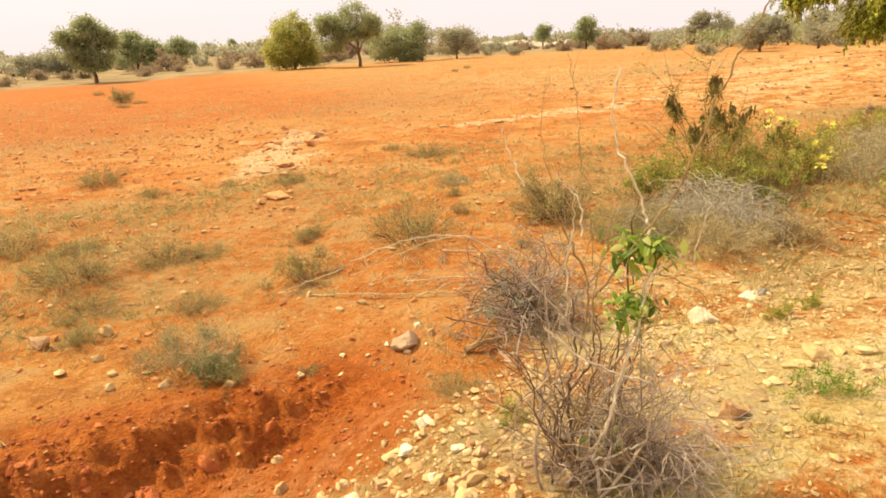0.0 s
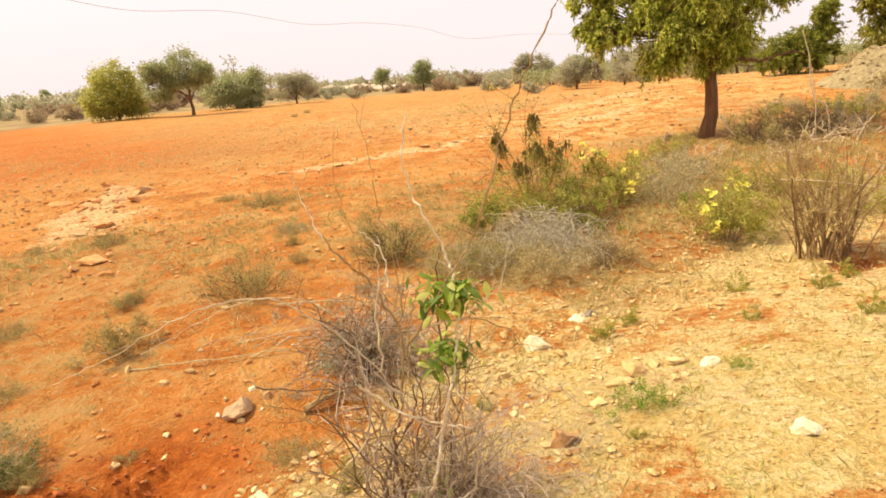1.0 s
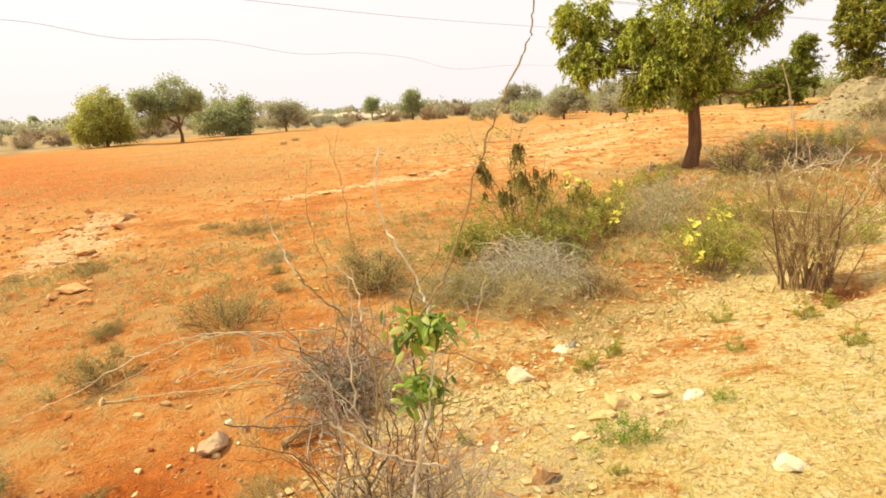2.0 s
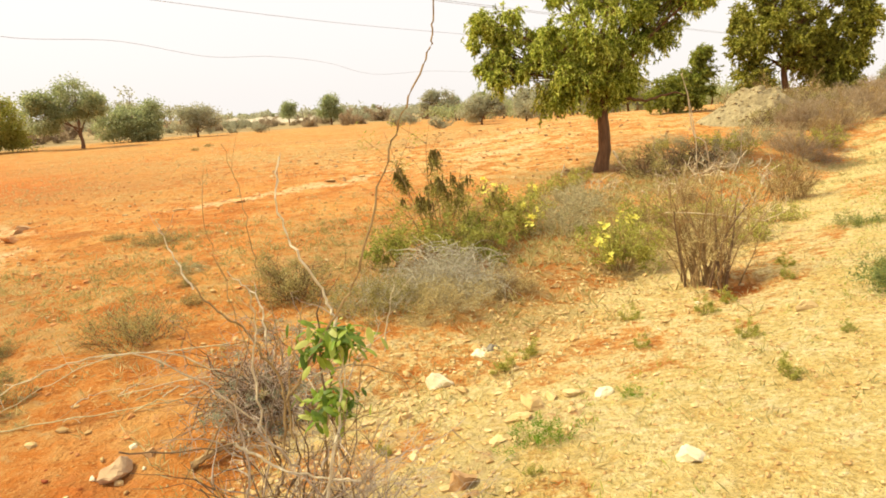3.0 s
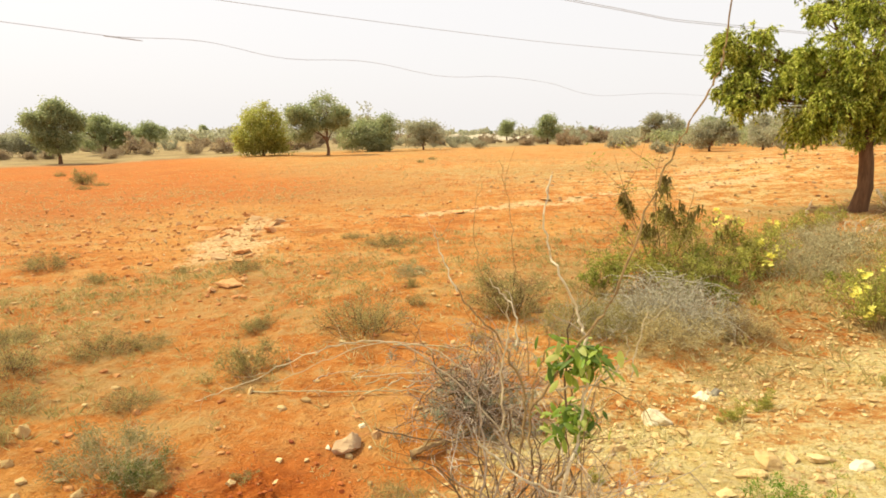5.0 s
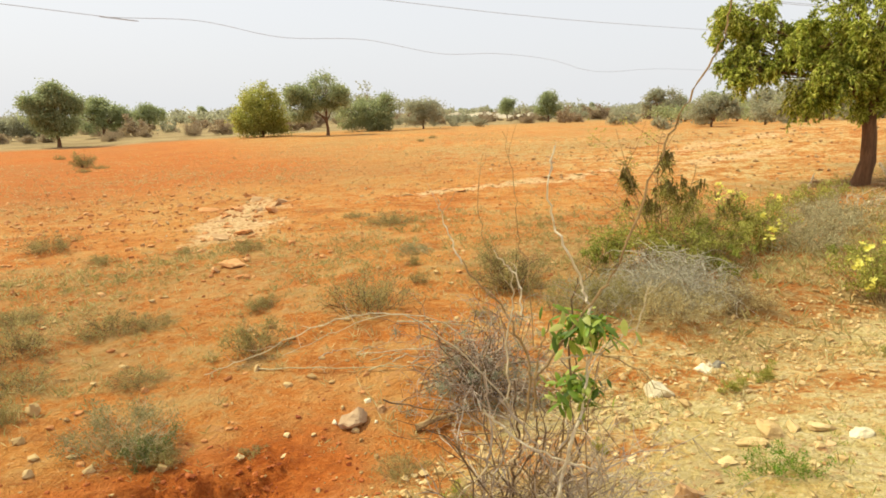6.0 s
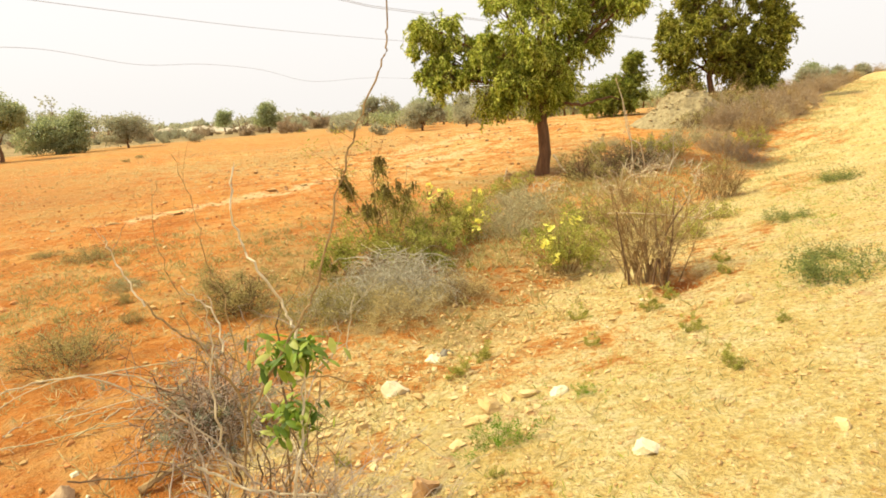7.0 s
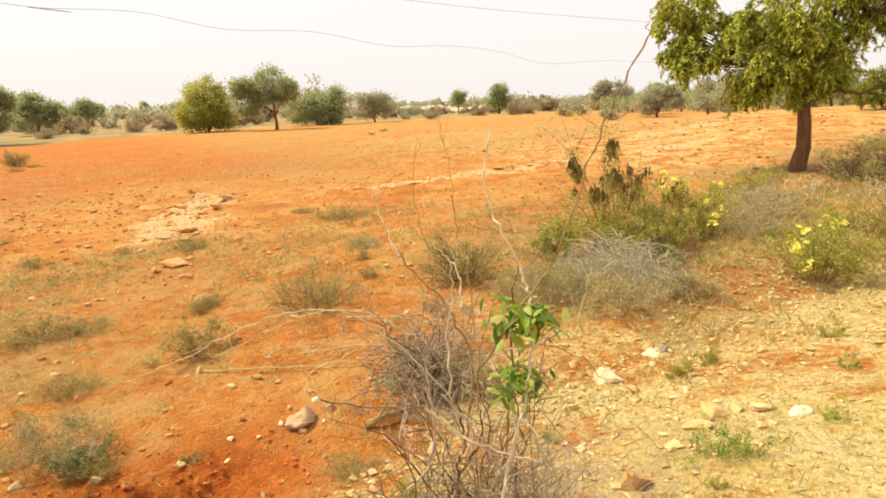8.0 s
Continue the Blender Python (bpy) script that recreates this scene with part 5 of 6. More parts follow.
bush_stem(0.0036, STEM_PALE, (0.18, 1.70, 0.45), (0.12, 1.72, 0.62), (-0.05, 1.75, 0.80), (-0.25, 1.76, 0.95), (-0.43, 1.76, 0.965), (-0.60, 1.76, 0.93), (-0.78, 1.76, 0.85), (-1.00, 1.76, 0.75), (-1.13, 1.76, 0.70))
bush_stem(0.0026, STEM_PALE, (0.00, 1.76, 0.86), (-0.20, 1.77, 0.955), (-0.42, 1.78, 0.945), (-0.60, 1.78, 0.87), (-0.80, 1.78, 0.78))
bush_stem(0.0060, STEM_BROWN, (0.19, 1.68, 0.50), (0.21, 1.70, 0.69), (0.20, 1.72, 0.82), (0.15, 1.69, 0.92), (0.11, 1.71, 1.01), (0.05, 1.68, 1.08), (-0.02, 1.70, 1.15), (-0.06, 1.72, 1.21))
bush_stem(0.0036, STEM_CREAM, (-0.05, 1.70, 1.19), (-0.09, 1.72, 1.27), (-0.12, 1.74, 1.35), (-0.14, 1.71, 1.44))
bush_stem(0.0024, STEM_RUST, (0.22, 1.68, 0.87), (0.20, 1.70, 1.18), (0.17, 1.72, 1.25), (0.15, 1.69, 1.40), (0.14, 1.71, 1.53), (0.10, 1.68, 1.68))
bush_stem(0.0022, STEM_RUST, (0.13, 1.70, 0.84), (0.08, 1.72, 1.05), (0.03, 1.74, 1.29), (0.01, 1.71, 1.46), (0.04, 1.73, 1.60))
bush_stem(0.0046, STEM_PALE, (0.12, 1.64, 0.67), (0.12, 1.66, 0.92), (0.14, 1.68, 1.03), (0.13, 1.65, 1.19))
bush_stem(0.0040, STEM_CREAM, (0.17, 1.66, 1.00), (0.17, 1.68, 1.12), (0.11, 1.70, 1.19), (0.07, 1.67, 1.25))
bush_stem(0.0045, STEM_PALE, (0.32, 1.61, 0.85), (0.37, 1.63, 0.85), (0.45, 1.65, 0.85), (0.53, 1.62, 0.92), (0.57, 1.64, 0.99), (0.56, 1.61, 1.06))
bush_stem(0.0030, STEM_PALE, (0.59, 1.64, 0.89), (0.62, 1.66, 1.04), (0.65, 1.68, 1.13))
bush_stem(0.0034, STEM_RUST, (0.47, 1.66, 0.85), (0.50, 1.68, 0.83), (0.64, 1.70, 0.76), (0.72, 1.67, 0.67))
bush_stem(0.0048, STEM_RUST, (0.23, 1.64, 0.60), (0.23, 1.66, 0.79), (0.26, 1.68, 0.90), (0.29, 1.65, 1.01), (0.31, 1.67, 1.10))
bush_stem(0.0048, STEM_DARK, (0.36, 1.64, 0.77), (0.36, 1.66, 1.03), (0.38, 1.68, 1.14))
bush_stem(0.0034, STEM_PALE, (0.23, 1.60, 0.30), (0.31, 1.62, 0.25), (0.41, 1.64, 0.21))
bush_stem(0.0064, STEM_BROWN, (0.30, 1.72, -0.34), (0.31, 1.74, -0.04), (0.33, 1.76, 0.24), (0.35, 1.73, 0.53), (0.38, 1.75, 0.68), (0.39, 1.72, 0.86))
bush_stem(0.0058, STEM_DARK, (0.25, 1.74, -0.29), (0.26, 1.76, 0.00), (0.24, 1.78, 0.22), (0.28, 1.75, 0.46), (0.26, 1.77, 0.61))
bush_stem(0.0050, STEM_MAUVE, (0.09, 1.62, 0.68), (0.19, 1.64, 0.54), (0.26, 1.66, 0.42), (0.32, 1.63, 0.32), (0.33, 1.65, 0.14))
bush_stem(0.0040, STEM_MAUVE, (0.32, 1.60, 0.49), (0.38, 1.62, 0.58), (0.45, 1.64, 0.68), (0.48, 1.61, 0.74))
for k in range(44):
    q = brng.uniform(-1, 1, 2)
    start = np.array([0.03 + 0.17 * q[0], 0.08 + 0.10 * q[1], -0.03])
    path = wander(start, (0.05 - 0.25 * q[0] + 0.16 * brng.normal(), 0.1 * brng.normal(), 1.0), brng.uniform(0.45, 1.15), 10, 0.26, brng, (0, 0, 0.07))
    r = brng.uniform(0.003, 0.0082)
    g = Geo()
    g.tube(path, r, r * 0.3, 5)
    stem = part("stem", g, (STEM_MAUVE, STEM_DARK, STEM_BROWN, STEM_DARK, STEM_PALE)[k % 5], bush)
    g = Geo()
    for _ in range(8):
        i = brng.integers(2, 10)
        d = path[i] - path[i - 1]
        g.tube(wander(path[i], d / np.linalg.norm(d) + brng.normal(size=3) * 0.9, brng.uniform(0.10, 0.36), 6, 0.18, brng, (0.02, 0, -0.04)), r * 0.45, r * 0.14, 4)
    part("branchwork", g, (STEM_MAUVE, STEM_DARK, STEM_BROWN)[k % 3], stem, kind="stuff")


def broad_leaf(rng, length):
    """A drooping leaf with a raised midrib, six cells long."""
    v, f = [], []
    n = 6
    for i in range(n + 1):
        t = i / n
        w = length * 0.21 * math.sin(math.pi * min(1, t * 0.9 + 0.06)) ** 0.8
        z = -length * 0.35 * t * t
        v += [(t * length, -w, z - 0.18 * w), (t * length, 0, z + 0.1 * w), (t * length, w, z - 0.18 * w)]
        if i:
            k = 3 * i
            f += [(k - 3, k - 2, k + 1, k), (k - 2, k - 1, k + 2, k + 1)]
    return np.array(v), f


LEAF_SHAPES = [broad_leaf(brng, ln) for ln in (0.036, 0.050, 0.066)]
LEAF_MESHES = [mesh_of("leaf", v, f, LEAF_BROAD, True) for v, f in LEAF_SHAPES]
for cx, cy, cz, n, wide, tall in ((0.40, 1.61, 0.975, 160, 0.054, 0.030), (0.385, 1.65, 0.730, 115, 0.048, 0.030), (0.41, 1.66, 0.64, 8, 0.02, 0.04), (0.295, 1.68, 0.10, 16, 0.05, 0.04)):
    for _ in range(n):
        lf = new("leaf", LEAF_MESHES[brng.integers(0, 3)])
        lf.parent = bush
        lf.location = np.array([cx, cy, cz]) - origin + brng.normal(size=3) * np.array([wide, wide * 0.8, tall])
        lf.rotation_euler = (brng.uniform(-0.6, 0.6), brng.uniform(-0.3, 1.05), brng.uniform(0, 6.28))
shrub("dead_brush", 0.50, 1.78, 0.30, 0.98, "matted grey-brown dead brush at the bare bush's foot", "dead brush", 96, STEM_MAUVE, LEAF_BROWN, 400, 0.03, 0.003, 9, 0.0024, upright=0.9, jitter=0.2, droop=0.20, seed=72, foot=0.35, twig_mat=STEM_MAUVE, twig_r=0.6)
shrub("dead_brush", 0.56, 1.68, 0.36, 0.40, "matted brown dead brush lying on the gravel", "dead brush", 80, STEM_BROWN, LEAF_BROWN, 200, 0.03, 0.003, 7, 0.0028, upright=0.8, jitter=0.2, droop=0.22, seed=73, foot=0.4, twig_mat=STEM_MAUVE, twig_r=0.6)
shrub("dead_brush", 0.16, 1.84, 0.40, 0.62, "thin grey dead brush among the rubble", "dead brush", 70, STEM_MAUVE, DRY_LEAF, 200, 0.022, 0.004, 8, 0.0016, upright=0.9, jitter=0.18, droop=0.16, seed=74, foot=0.4, twig_mat=STEM_MAUVE, twig_r=0.6)

# ---- weeds on the gravel shoulder ----
weed = shrub("weed", 1.54, 2.45, 0.50, 0.27, "low bright-green feathery weed on pale gravel", "weed", 34, LEAF_WEED, LEAF_FRESH, 900, 0.022, 0.006, 4, 0.0015, upright=0.5, jitter=0.2, seed=81, foot=0.25, group="weeds on the gravel")
weed_dull = shrub("weed", 3.11, 2.27, 0.22, 0.16, "small dull-green weed on pale gravel", "weed", 26, LEAF_OLIVE, LEAF_OLIVE, 500, 0.025, 0.007, 4, 0.0015, upright=0.7, jitter=0.2, seed=82, foot=0.2, group="weeds on the gravel")
weed_flat = shrub("weed", 5.05, 3.02, 1.15, 0.17, "spreading blue-green creeping weed on pale gravel", "weed", 70, LEAF_OLIVE, LEAF_TEAL, 2800, 0.035, 0.010, 5, 0.002, upright=0.15, jitter=0.2, seed=83, foot=0.3, group="weeds on the gravel")
for sx, sy, k, src in ((2.32, 2.70, 0.42, weed), (3.5, 3.05, 1.0, weed_dull), (3.76, 3.85, 1.1, weed_dull), (1.4, 2.15, 0.5, weed_dull), (5.6, 3.6, 0.6, weed_flat), (3.3, 4.3, 1.1, weed_dull), (2.9, 3.5, 0.8, weed_dull), (1.9, 3.9, 1.2, weed_dull),
                       (2.25, 4.2, 1.2, weed_dull), (5.3, 4.6, 1.0, weed_dull), (7.2, 5.4, 0.7, weed_flat), (10.2, 7.0, 0.9, weed_flat), (0.75, 3.0, 0.7, weed_dull),
                       (-0.1, 2.4, 1.1, weed_dull), (3.9, 2.6, 0.6, weed_dull), (4.1, 4.0, 1.0, weed_dull), (4.9, 4.15, 0.9, weed_dull)):
    copy_thing(src, pose(sx, sy, ground_z(sx, sy) - 0.01, 0, 0, 77 * sx) @ Matrix.Scale(k, 4))

# ---- overhead wires ----


def wire(points, label):
    g = Geo()
    g.tube(smooth_path(points, 14), 0.012, 0.012, 5)
    tagged(new("wire", g.mesh("wire", WIRE)), label, "wire", "overhead wires")


wire([(-40, 6, 9.0), (-6, 32, 7.4), (16.5, 50, 7.5), (60, 85, 9.0)], "thin grey overhead wire sagging over the field")
wire([(-60, -22, 8.6), (-20.8, 26.3, 6.62), (-18.2, 29.6, 6.48), (-15.2, 33.4, 6.72), (-12.0, 37.4, 6.25), (-8.0, 42.5, 6.56), (-3.4, 48.3, 6.07), (1.0, 53.8, 6.45), (5.9, 60.0, 6.36), (11.7, 67.4, 5.6), (22.0, 80.4, 6.5), (40, 103, 7.0)], "thin grey overhead wire sagging over the field")
wire([(-20, 12, 8.8), (5, 29, 7.3), (15.4, 36, 7.2), (60, 67, 8.6)], "thin grey overhead wire above the field")
wire([(-20, 12.6, 9.0), (5, 29.6, 7.5), (15.4, 36.6, 7.4), (60, 67.6, 8.8)], "thin grey overhead wire above the field")

# ---- dead wood on the ground ----


def dead_branch(points, r, label, seed, twigs=2, mat=None):
    rng = np.random.default_rng(seed)
    x, y = points[0][:2]
    root = thing("dead_branch", x, y, label, "branch", "dead wood", sink=0.0)
    base = np.array(root.location)
    path = smooth_path([(px, py, ground_z(px, py) + h) for px, py, h in points], 5, rng, 0.006) - base
    g = Geo()
    g.tube(path, r, r * 0.4, 6)
    stem = part("stem", g, mat or STEM_PALE, root)
    if twigs:
        for _ in range(twigs):
            t = Geo()
            i = rng.integers(2, len(path) - 1)
            d = path[i] - path[i - 1]
            w = wander(path[i], d / np.linalg.norm(d) + rng.normal(size=3) * 0.5 * np.array([1, 1, 0.3]), rng.uniform(0.15, 0.4), 5, 0.15, rng)
            t.tube(w, r * 0.4, r * 0.15, 4)
            part("twig", t, mat or STEM_PALE, stem)


dead_branch([(-0.48, 3.58, 0.03), (-0.36, 3.6, 0.06), (-0.2, 3.72, 0.05)], 0.030, "short broken brown root lying on red soil", 91, 1, STEM_BROWN)
dead_branch([(-2.05, 4.62, 0.02), (-1.3, 4.55, 0.04), (-0.6, 4.5, 0.03), (-0.2, 4.4, 0.03)], 0.006, "long grey dead branch lying on the bank", 92, 8, STEM_GREY)
dead_branch([(-1.2, 4.9, 0.02), (-0.6, 4.85, 0.05), (0.0, 4.7, 0.02)], 0.006, "thin pale dead branch lying on the bank", 93, 4)
dead_branch([(-0.9, 5.6, 0.03), (-0.4, 5.5, 0.06), (0.1, 5.3, 0.02)], 0.008, "thin grey dead branch lying on red soil", 94, 4, STEM_GREY)
dead_branch([(6.95, 13.3, 0.0), (7.0, 13.3, 0.15), (7.08, 13.32, 0.38)], 0.035, "short pale broken stake standing in the scrub", 95, 0)
dead_branch([(9.95, 11.7, 0.0), (9.7, 11.6, 0.7), (9.5, 11.75, 0.92), (9.45, 11.85, 1.42), (9.35, 11.85, 1.88), (9.2, 11.9, 2.3)], 0.017, "tall thin pale dead stalk standing in the scrub", 97, 4)
dead_branch([(9.6, 11.7, 0.0), (9.55, 11.75, 0.8), (9.5, 11.9, 1.5), (9.36, 11.95, 2.05)], 0.012, "tall thin pale dead stalk standing in the scrub", 98, 2)
dead_branch([(8.25, 13.1, 0.6), (8.42, 12.9, 0.22), (8.7, 12.7, 0.03), (9.0, 12.5, 0.14), (9.08, 12.45, 0.38)], 0.03, "thick curved pale branch lying by the shade tree", 99, 2)
dead_branch([(9.1, 12.1, 0.0), (9.02, 12.1, 0.3), (8.8, 12.2, 0.62), (8.75, 12.2, 0.8)], 0.022, "leaning pale broken branch in the scrub", 197, 2)
dead_branch([(11.8, 12.9, 0.0), (11.77, 12.9, 0.5), (11.8, 12.9, 0.95)], 0.016, "thin pale stick standing in the scrub", 198, 2)
dead_branch([(10.3, 11.4, 0.0), (10.5, 11.45, 0.28), (10.75, 11.5, 0.5)], 0.018, "leaning pale broken branch in the scrub", 199, 1)

twig_rng = np.random.default_rng(96)
for k in range(16):
    tx, ty, turn, length = -0.85 + 0.38 * twig_rng.normal(), 4.72 + 0.16 * twig_rng.normal(), twig_rng.uniform(-0.7, 0.9), twig_rng.uniform(0.12, 0.4)
    dead_branch([(tx, ty, 0.015), (tx + 0.5 * length * math.cos(turn), ty + 0.5 * length * math.sin(turn), 0.03 + 0.03 * twig_rng.uniform()), (tx + length * math.cos(turn), ty + length * math.sin(turn), 0.015)], twig_rng.uniform(0.003, 0.008), "short dry twig lying on the bank", 300 + k, 1, (STEM_PALE, STEM_BROWN, STEM_GREY)[k % 3])

# ---- stones ----
for sx, sy, size, mat, text in (
    (-1.12, 3.70, 0.07, STONE_WHITE, "small white stone beside a squared stone"), (-0.80, 3.72, 0.06, STONE_WHITE, "small white stone beside a squared stone"), (-0.92, 4.0, 0.10, STONE_WHITE, "small white stone on red soil"),
    (-3.59, 3.78, 0.18, STONE_PALE, "pale stone on red soil"), (1.36, 4.02, 0.37, STONE_WHITE, "white angular rock on the ditch floor"), (1.86, 4.46, 0.18, STONE_WHITE, "white stone in the ditch"),
    (1.04, 2.28, 0.27, STONE_BROWN, "red-brown angular rock on pale gravel"), (1.07, 2.14, 0.09, STONE_BROWN, "small red-brown rock on pale gravel"), (2.08, 1.81, 0.22, STONE_WHITE, "smooth white rock on the gravel shoulder"),
    (2.80, 1.32, 0.13, STONE_PALE, "pale half-buried stone on the gravel shoulder"), (4.20, 3.25, 0.19, STONE_PALE, "flat pale stone on the gravel shoulder"), (2.22, 2.87, 0.15, STONE_WHITE, "flat white stone on pale gravel")):
    stone(sx, sy, size, mat, text)
ledge = stone(-4.02, 3.52, 0.42, STONE_BROWN, "flat weathered tan rock on the gully's lip")
ledge.scale, ledge.rotation_euler = (0.36, 0.22, 0.26), (0.12, -0.08, 0.1)
RED_STONES = [(-1.44, 3.54, 0.08), (-1.39, 3.3, 0.08), (-1.24, 3.53, 0.06), (-1.69, 3.26, 0.10), (-3.39, 3.36, 0.14), (-3.53, 3.1, 0.14), (-2.69, 3.9, 0.09), (-2.07, 4.63, 0.12), (-0.28, 5.68, 0.09),
              (-1.55, 2.36, 0.13), (-1.69, 2.7, 0.10), (-2.16, 3.1, 0.13), (-2.66, 3.05, 0.11), (-2.9, 3.2, 0.09), (-3.0, 2.95, 0.1), (-1.1, 3.9, 0.07)]
for sx, sy, size in RED_STONES:
    stone(sx, sy, size, STONE_PALE, "small pale stone lying on red soil")
GRAVEL_STONES = [(-0.44, 2.66, 0.10), (-0.32, 2.06, 0.09), (-0.37, 1.7, 0.12), (-0.13, 1.79, 0.14), (0.0, 3.13, 0.14), (0.12, 1.97, 0.14), (1.31, 3.76, 0.12), (0.96, 3.54, 0.12), (2.07, 3.0, 0.19),
                 (1.75, 2.96, 0.23), (1.92, 3.06, 0.17), (1.6, 2.86, 0.2), (1.38, 2.66, 0.15), (1.5, 3.7, 0.15), (1.28, 4.18, 0.13), (2.2, 3.78, 0.10), (1.97, 3.82, 0.09), (1.01, 3.53, 0.11),
                 (0.97, 4.2, 0.10), (2.78, 4.97, 0.10), (3.23, 6.3, 0.14), (1.68, 3.46, 0.09)]
for sx, sy, size in GRAVEL_STONES:
    lump = stone(sx, sy, size, STONE_PALE, "pale limestone lump among gravel")
    lump.scale[2] *= 0.55 if size > 0.14 else 0.9
srng = np.random.default_rng(101)
for _ in range(22):
    d = srng.normal(0, 1.8)
    sx, sy = at_us(2.5 + 0.33 * d + srng.normal(0, 0.8), 13.8 + d)
    stone(sx, sy, srng.uniform(0.05, 0.17), (STONE_CLOD, STONE_BROWN, STONE_CLOD)[srng.integers(0, 3)], "rough lump of rock on a pale bare patch of the field", "rocks on the bare patch")
for _ in range(22):
    d = srng.normal(0, 1.7)
    sx, sy = at_us(2.5 + 0.33 * d + srng.normal(0, 0.45), 13.8 + d)
    slab = stone(sx, sy, srng.uniform(0.25, 0.65), (STONE_CLOD, STONE_BROWN)[srng.integers(0, 2)], "flat weathered slab of rock breaking through the red field", "rocks on the bare patch")
    slab.scale[2] *= 0.5
    slab.location[2] -= 0.02 + 0.03 * slab.scale[0]
    slab.rotation_euler[0] += srng.normal(0, 0.15)
for _ in range(24):
    u = srng.uniform(5.8, 13.5)
    sx, sy = at_us(u, 13.8 + srng.normal(0, 0.3))
    slab = stone(sx, sy, srng.uniform(0.12, 0.42), (STONE_CLOD, STONE_PALE)[srng.integers(0, 2)], "flat pale crust of hard earth lying on the red field", "crust along the worn line")
    slab.scale[2] *= 0.4
    slab.location[2] -= 0.02
for _ in range(6):
    sx, sy = at_us(srng.uniform(-5, 1.5), srng.uniform(7, 17))
    stone(sx, sy, srng.uniform(0.05, 0.12), (STONE_PALE, STONE_BROWN)[srng.integers(0, 2)], "scattered stone on the red field", "stones on the field")
block = stone(-0.95, 3.72, 0.2, STONE_BROWN, "long squared grey-brown stone half sunk in red soil")
stone(-0.79, 3.88, 0.13, STONE_BROWN, "rounded brown stone beside a squared stone")
block.data = LUMPS[STONE_DARK][2]
block.scale, block.rotation_euler = (0.36, 0.22, 0.27), (0.05, 0.1, 0.2)
block.location[2] += 0.01
for _ in range(14):
    sx, sy = at_us(srng.uniform(-2.2, 0.7), srng.normal(4.02, 0.14))
    stone(sx, sy, srng.uniform(0.05, 0.13), STONE_RED, "crumbling clod of red earth on the gully's lip", "clods on the gully's lip")
for _ in range(26):
    sx, sy = at_us(srng.uniform(-2.2, 0.6), srng.uniform(3.66, 4.12))
    clod = stone(sx, sy, srng.uniform(0.1, 0.22), STONE_RED, "crumbling lump of red earth breaking from the gully wall", "lumps in the gully wall")
    clod.location[2] -= 0.05
for _ in range(76):
    sx, sy = at_us(srng.uniform(-1.4, 1.2), srng.normal(2.4, 0.4))
    if soil_masks(sx, sy)[0] < 0.3:
        continue
    stone(sx, sy, 0.06 + 0.12 * srng.uniform(0, 1) ** 1.6, (STONE_PALE, STONE_PALE, STONE_PALE, STONE_BROWN, STONE_WHITE, STONE_BROWN)[srng.integers(0, 6)], "rough ochre lump of stone beside the bare bush", "rubble beside the bush")
for _ in range(60):
    u, s = srng.uniform(-0.5, 7.0), srng.normal(3.0, 0.8)
    sx, sy = at_us(u, s)
    if s > 1.0 and s < 2.9 + u * 0.8 and (u > 1.8 or soil_masks(sx, sy)[0] > 0.3):
        stone(sx, sy, 0.035 + 0.075 * srng.uniform(0, 1) ** 2, (STONE_PALE, STONE_PALE, STONE_WHITE, STONE_BROWN)[srng.integers(0, 4)], "small lump of stone in the ditch")


def spots(rng, count, u0, u1, draw_s):
    out = []
    for _ in range(count):
        x, y = at_us(rng.uniform(u0, u1), draw_s(rng))
        if u0 > -2.4 and along(x, y)[0] < 1.8 and soil_masks(x, y)[0] < 0.3 and rng.uniform() > 0.06:
            continue
        out.append((x, y))
    return out


p = spots(srng, 15000, -2.5, 14, lambda r: abs(r.normal(0.4, 2.2)) - 1.2)
scatter_stones("gravel", p, 0.008 + 0.034 * srng.uniform(0, 1, len(p)) ** 1.5, STONE_PALE, "loose pale gravel over the roadside shoulder", 102)
p = spots(srng, 3600, 13, 60, lambda r: r.uniform(-2.5, 3.2))
scatter_stones("gravel", p, 0.02 + 0.07 * srng.uniform(0, 1, len(p)) ** 2, STONE_PALE, "loose pale gravel over the far shoulder", 110)
p = spots(srng, 2800, 1.2, 8, lambda r: r.normal(3.1, 0.85)) + spots(srng, 1500, -1.5, 1.6, lambda r: r.normal(2.3, 0.5))
scatter_stones("ditch_gravel", p, 0.010 + 0.055 * srng.uniform(0, 1, len(p)) ** 2, STONE_PALE, "loose pale stones along the ditch floor", 103)
p = spots(srng, 560, 0.5, 8, lambda r: r.normal(3.1, 0.8)) + spots(srng, 260, -1.6, 1.0, lambda r: r.normal(2.35, 0.4))
scatter_stones("ditch_rubble", p, 0.03 + 0.075 * srng.uniform(0, 1, len(p)) ** 2, STONE_PALE, "loose ochre rubble over the ditch bank", 107)
p = spots(srng, 5200, -8, 24, lambda r: 4.8 + 30 * r.uniform(0, 1) ** 0.9)
scatter_stones("field_stones", p, 0.015 + 0.10 * srng.uniform(0, 1, len(p)) ** 3, STONE_PALE, "small pale stones strewn over the red field", 104, "stones")
p = spots(srng, 1300, -11, 3.0, lambda r: r.normal(16, 4.0))
scatter_stones("field_stones", p, 0.04 + 0.15 * srng.uniform(0, 1, len(p)) ** 2.6, STONE_CLOD, "tan weathered stones strewn over the red field", 108, "stones")
p = spots(srng, 700, 11, 26, lambda r: r.uniform(7, 22))
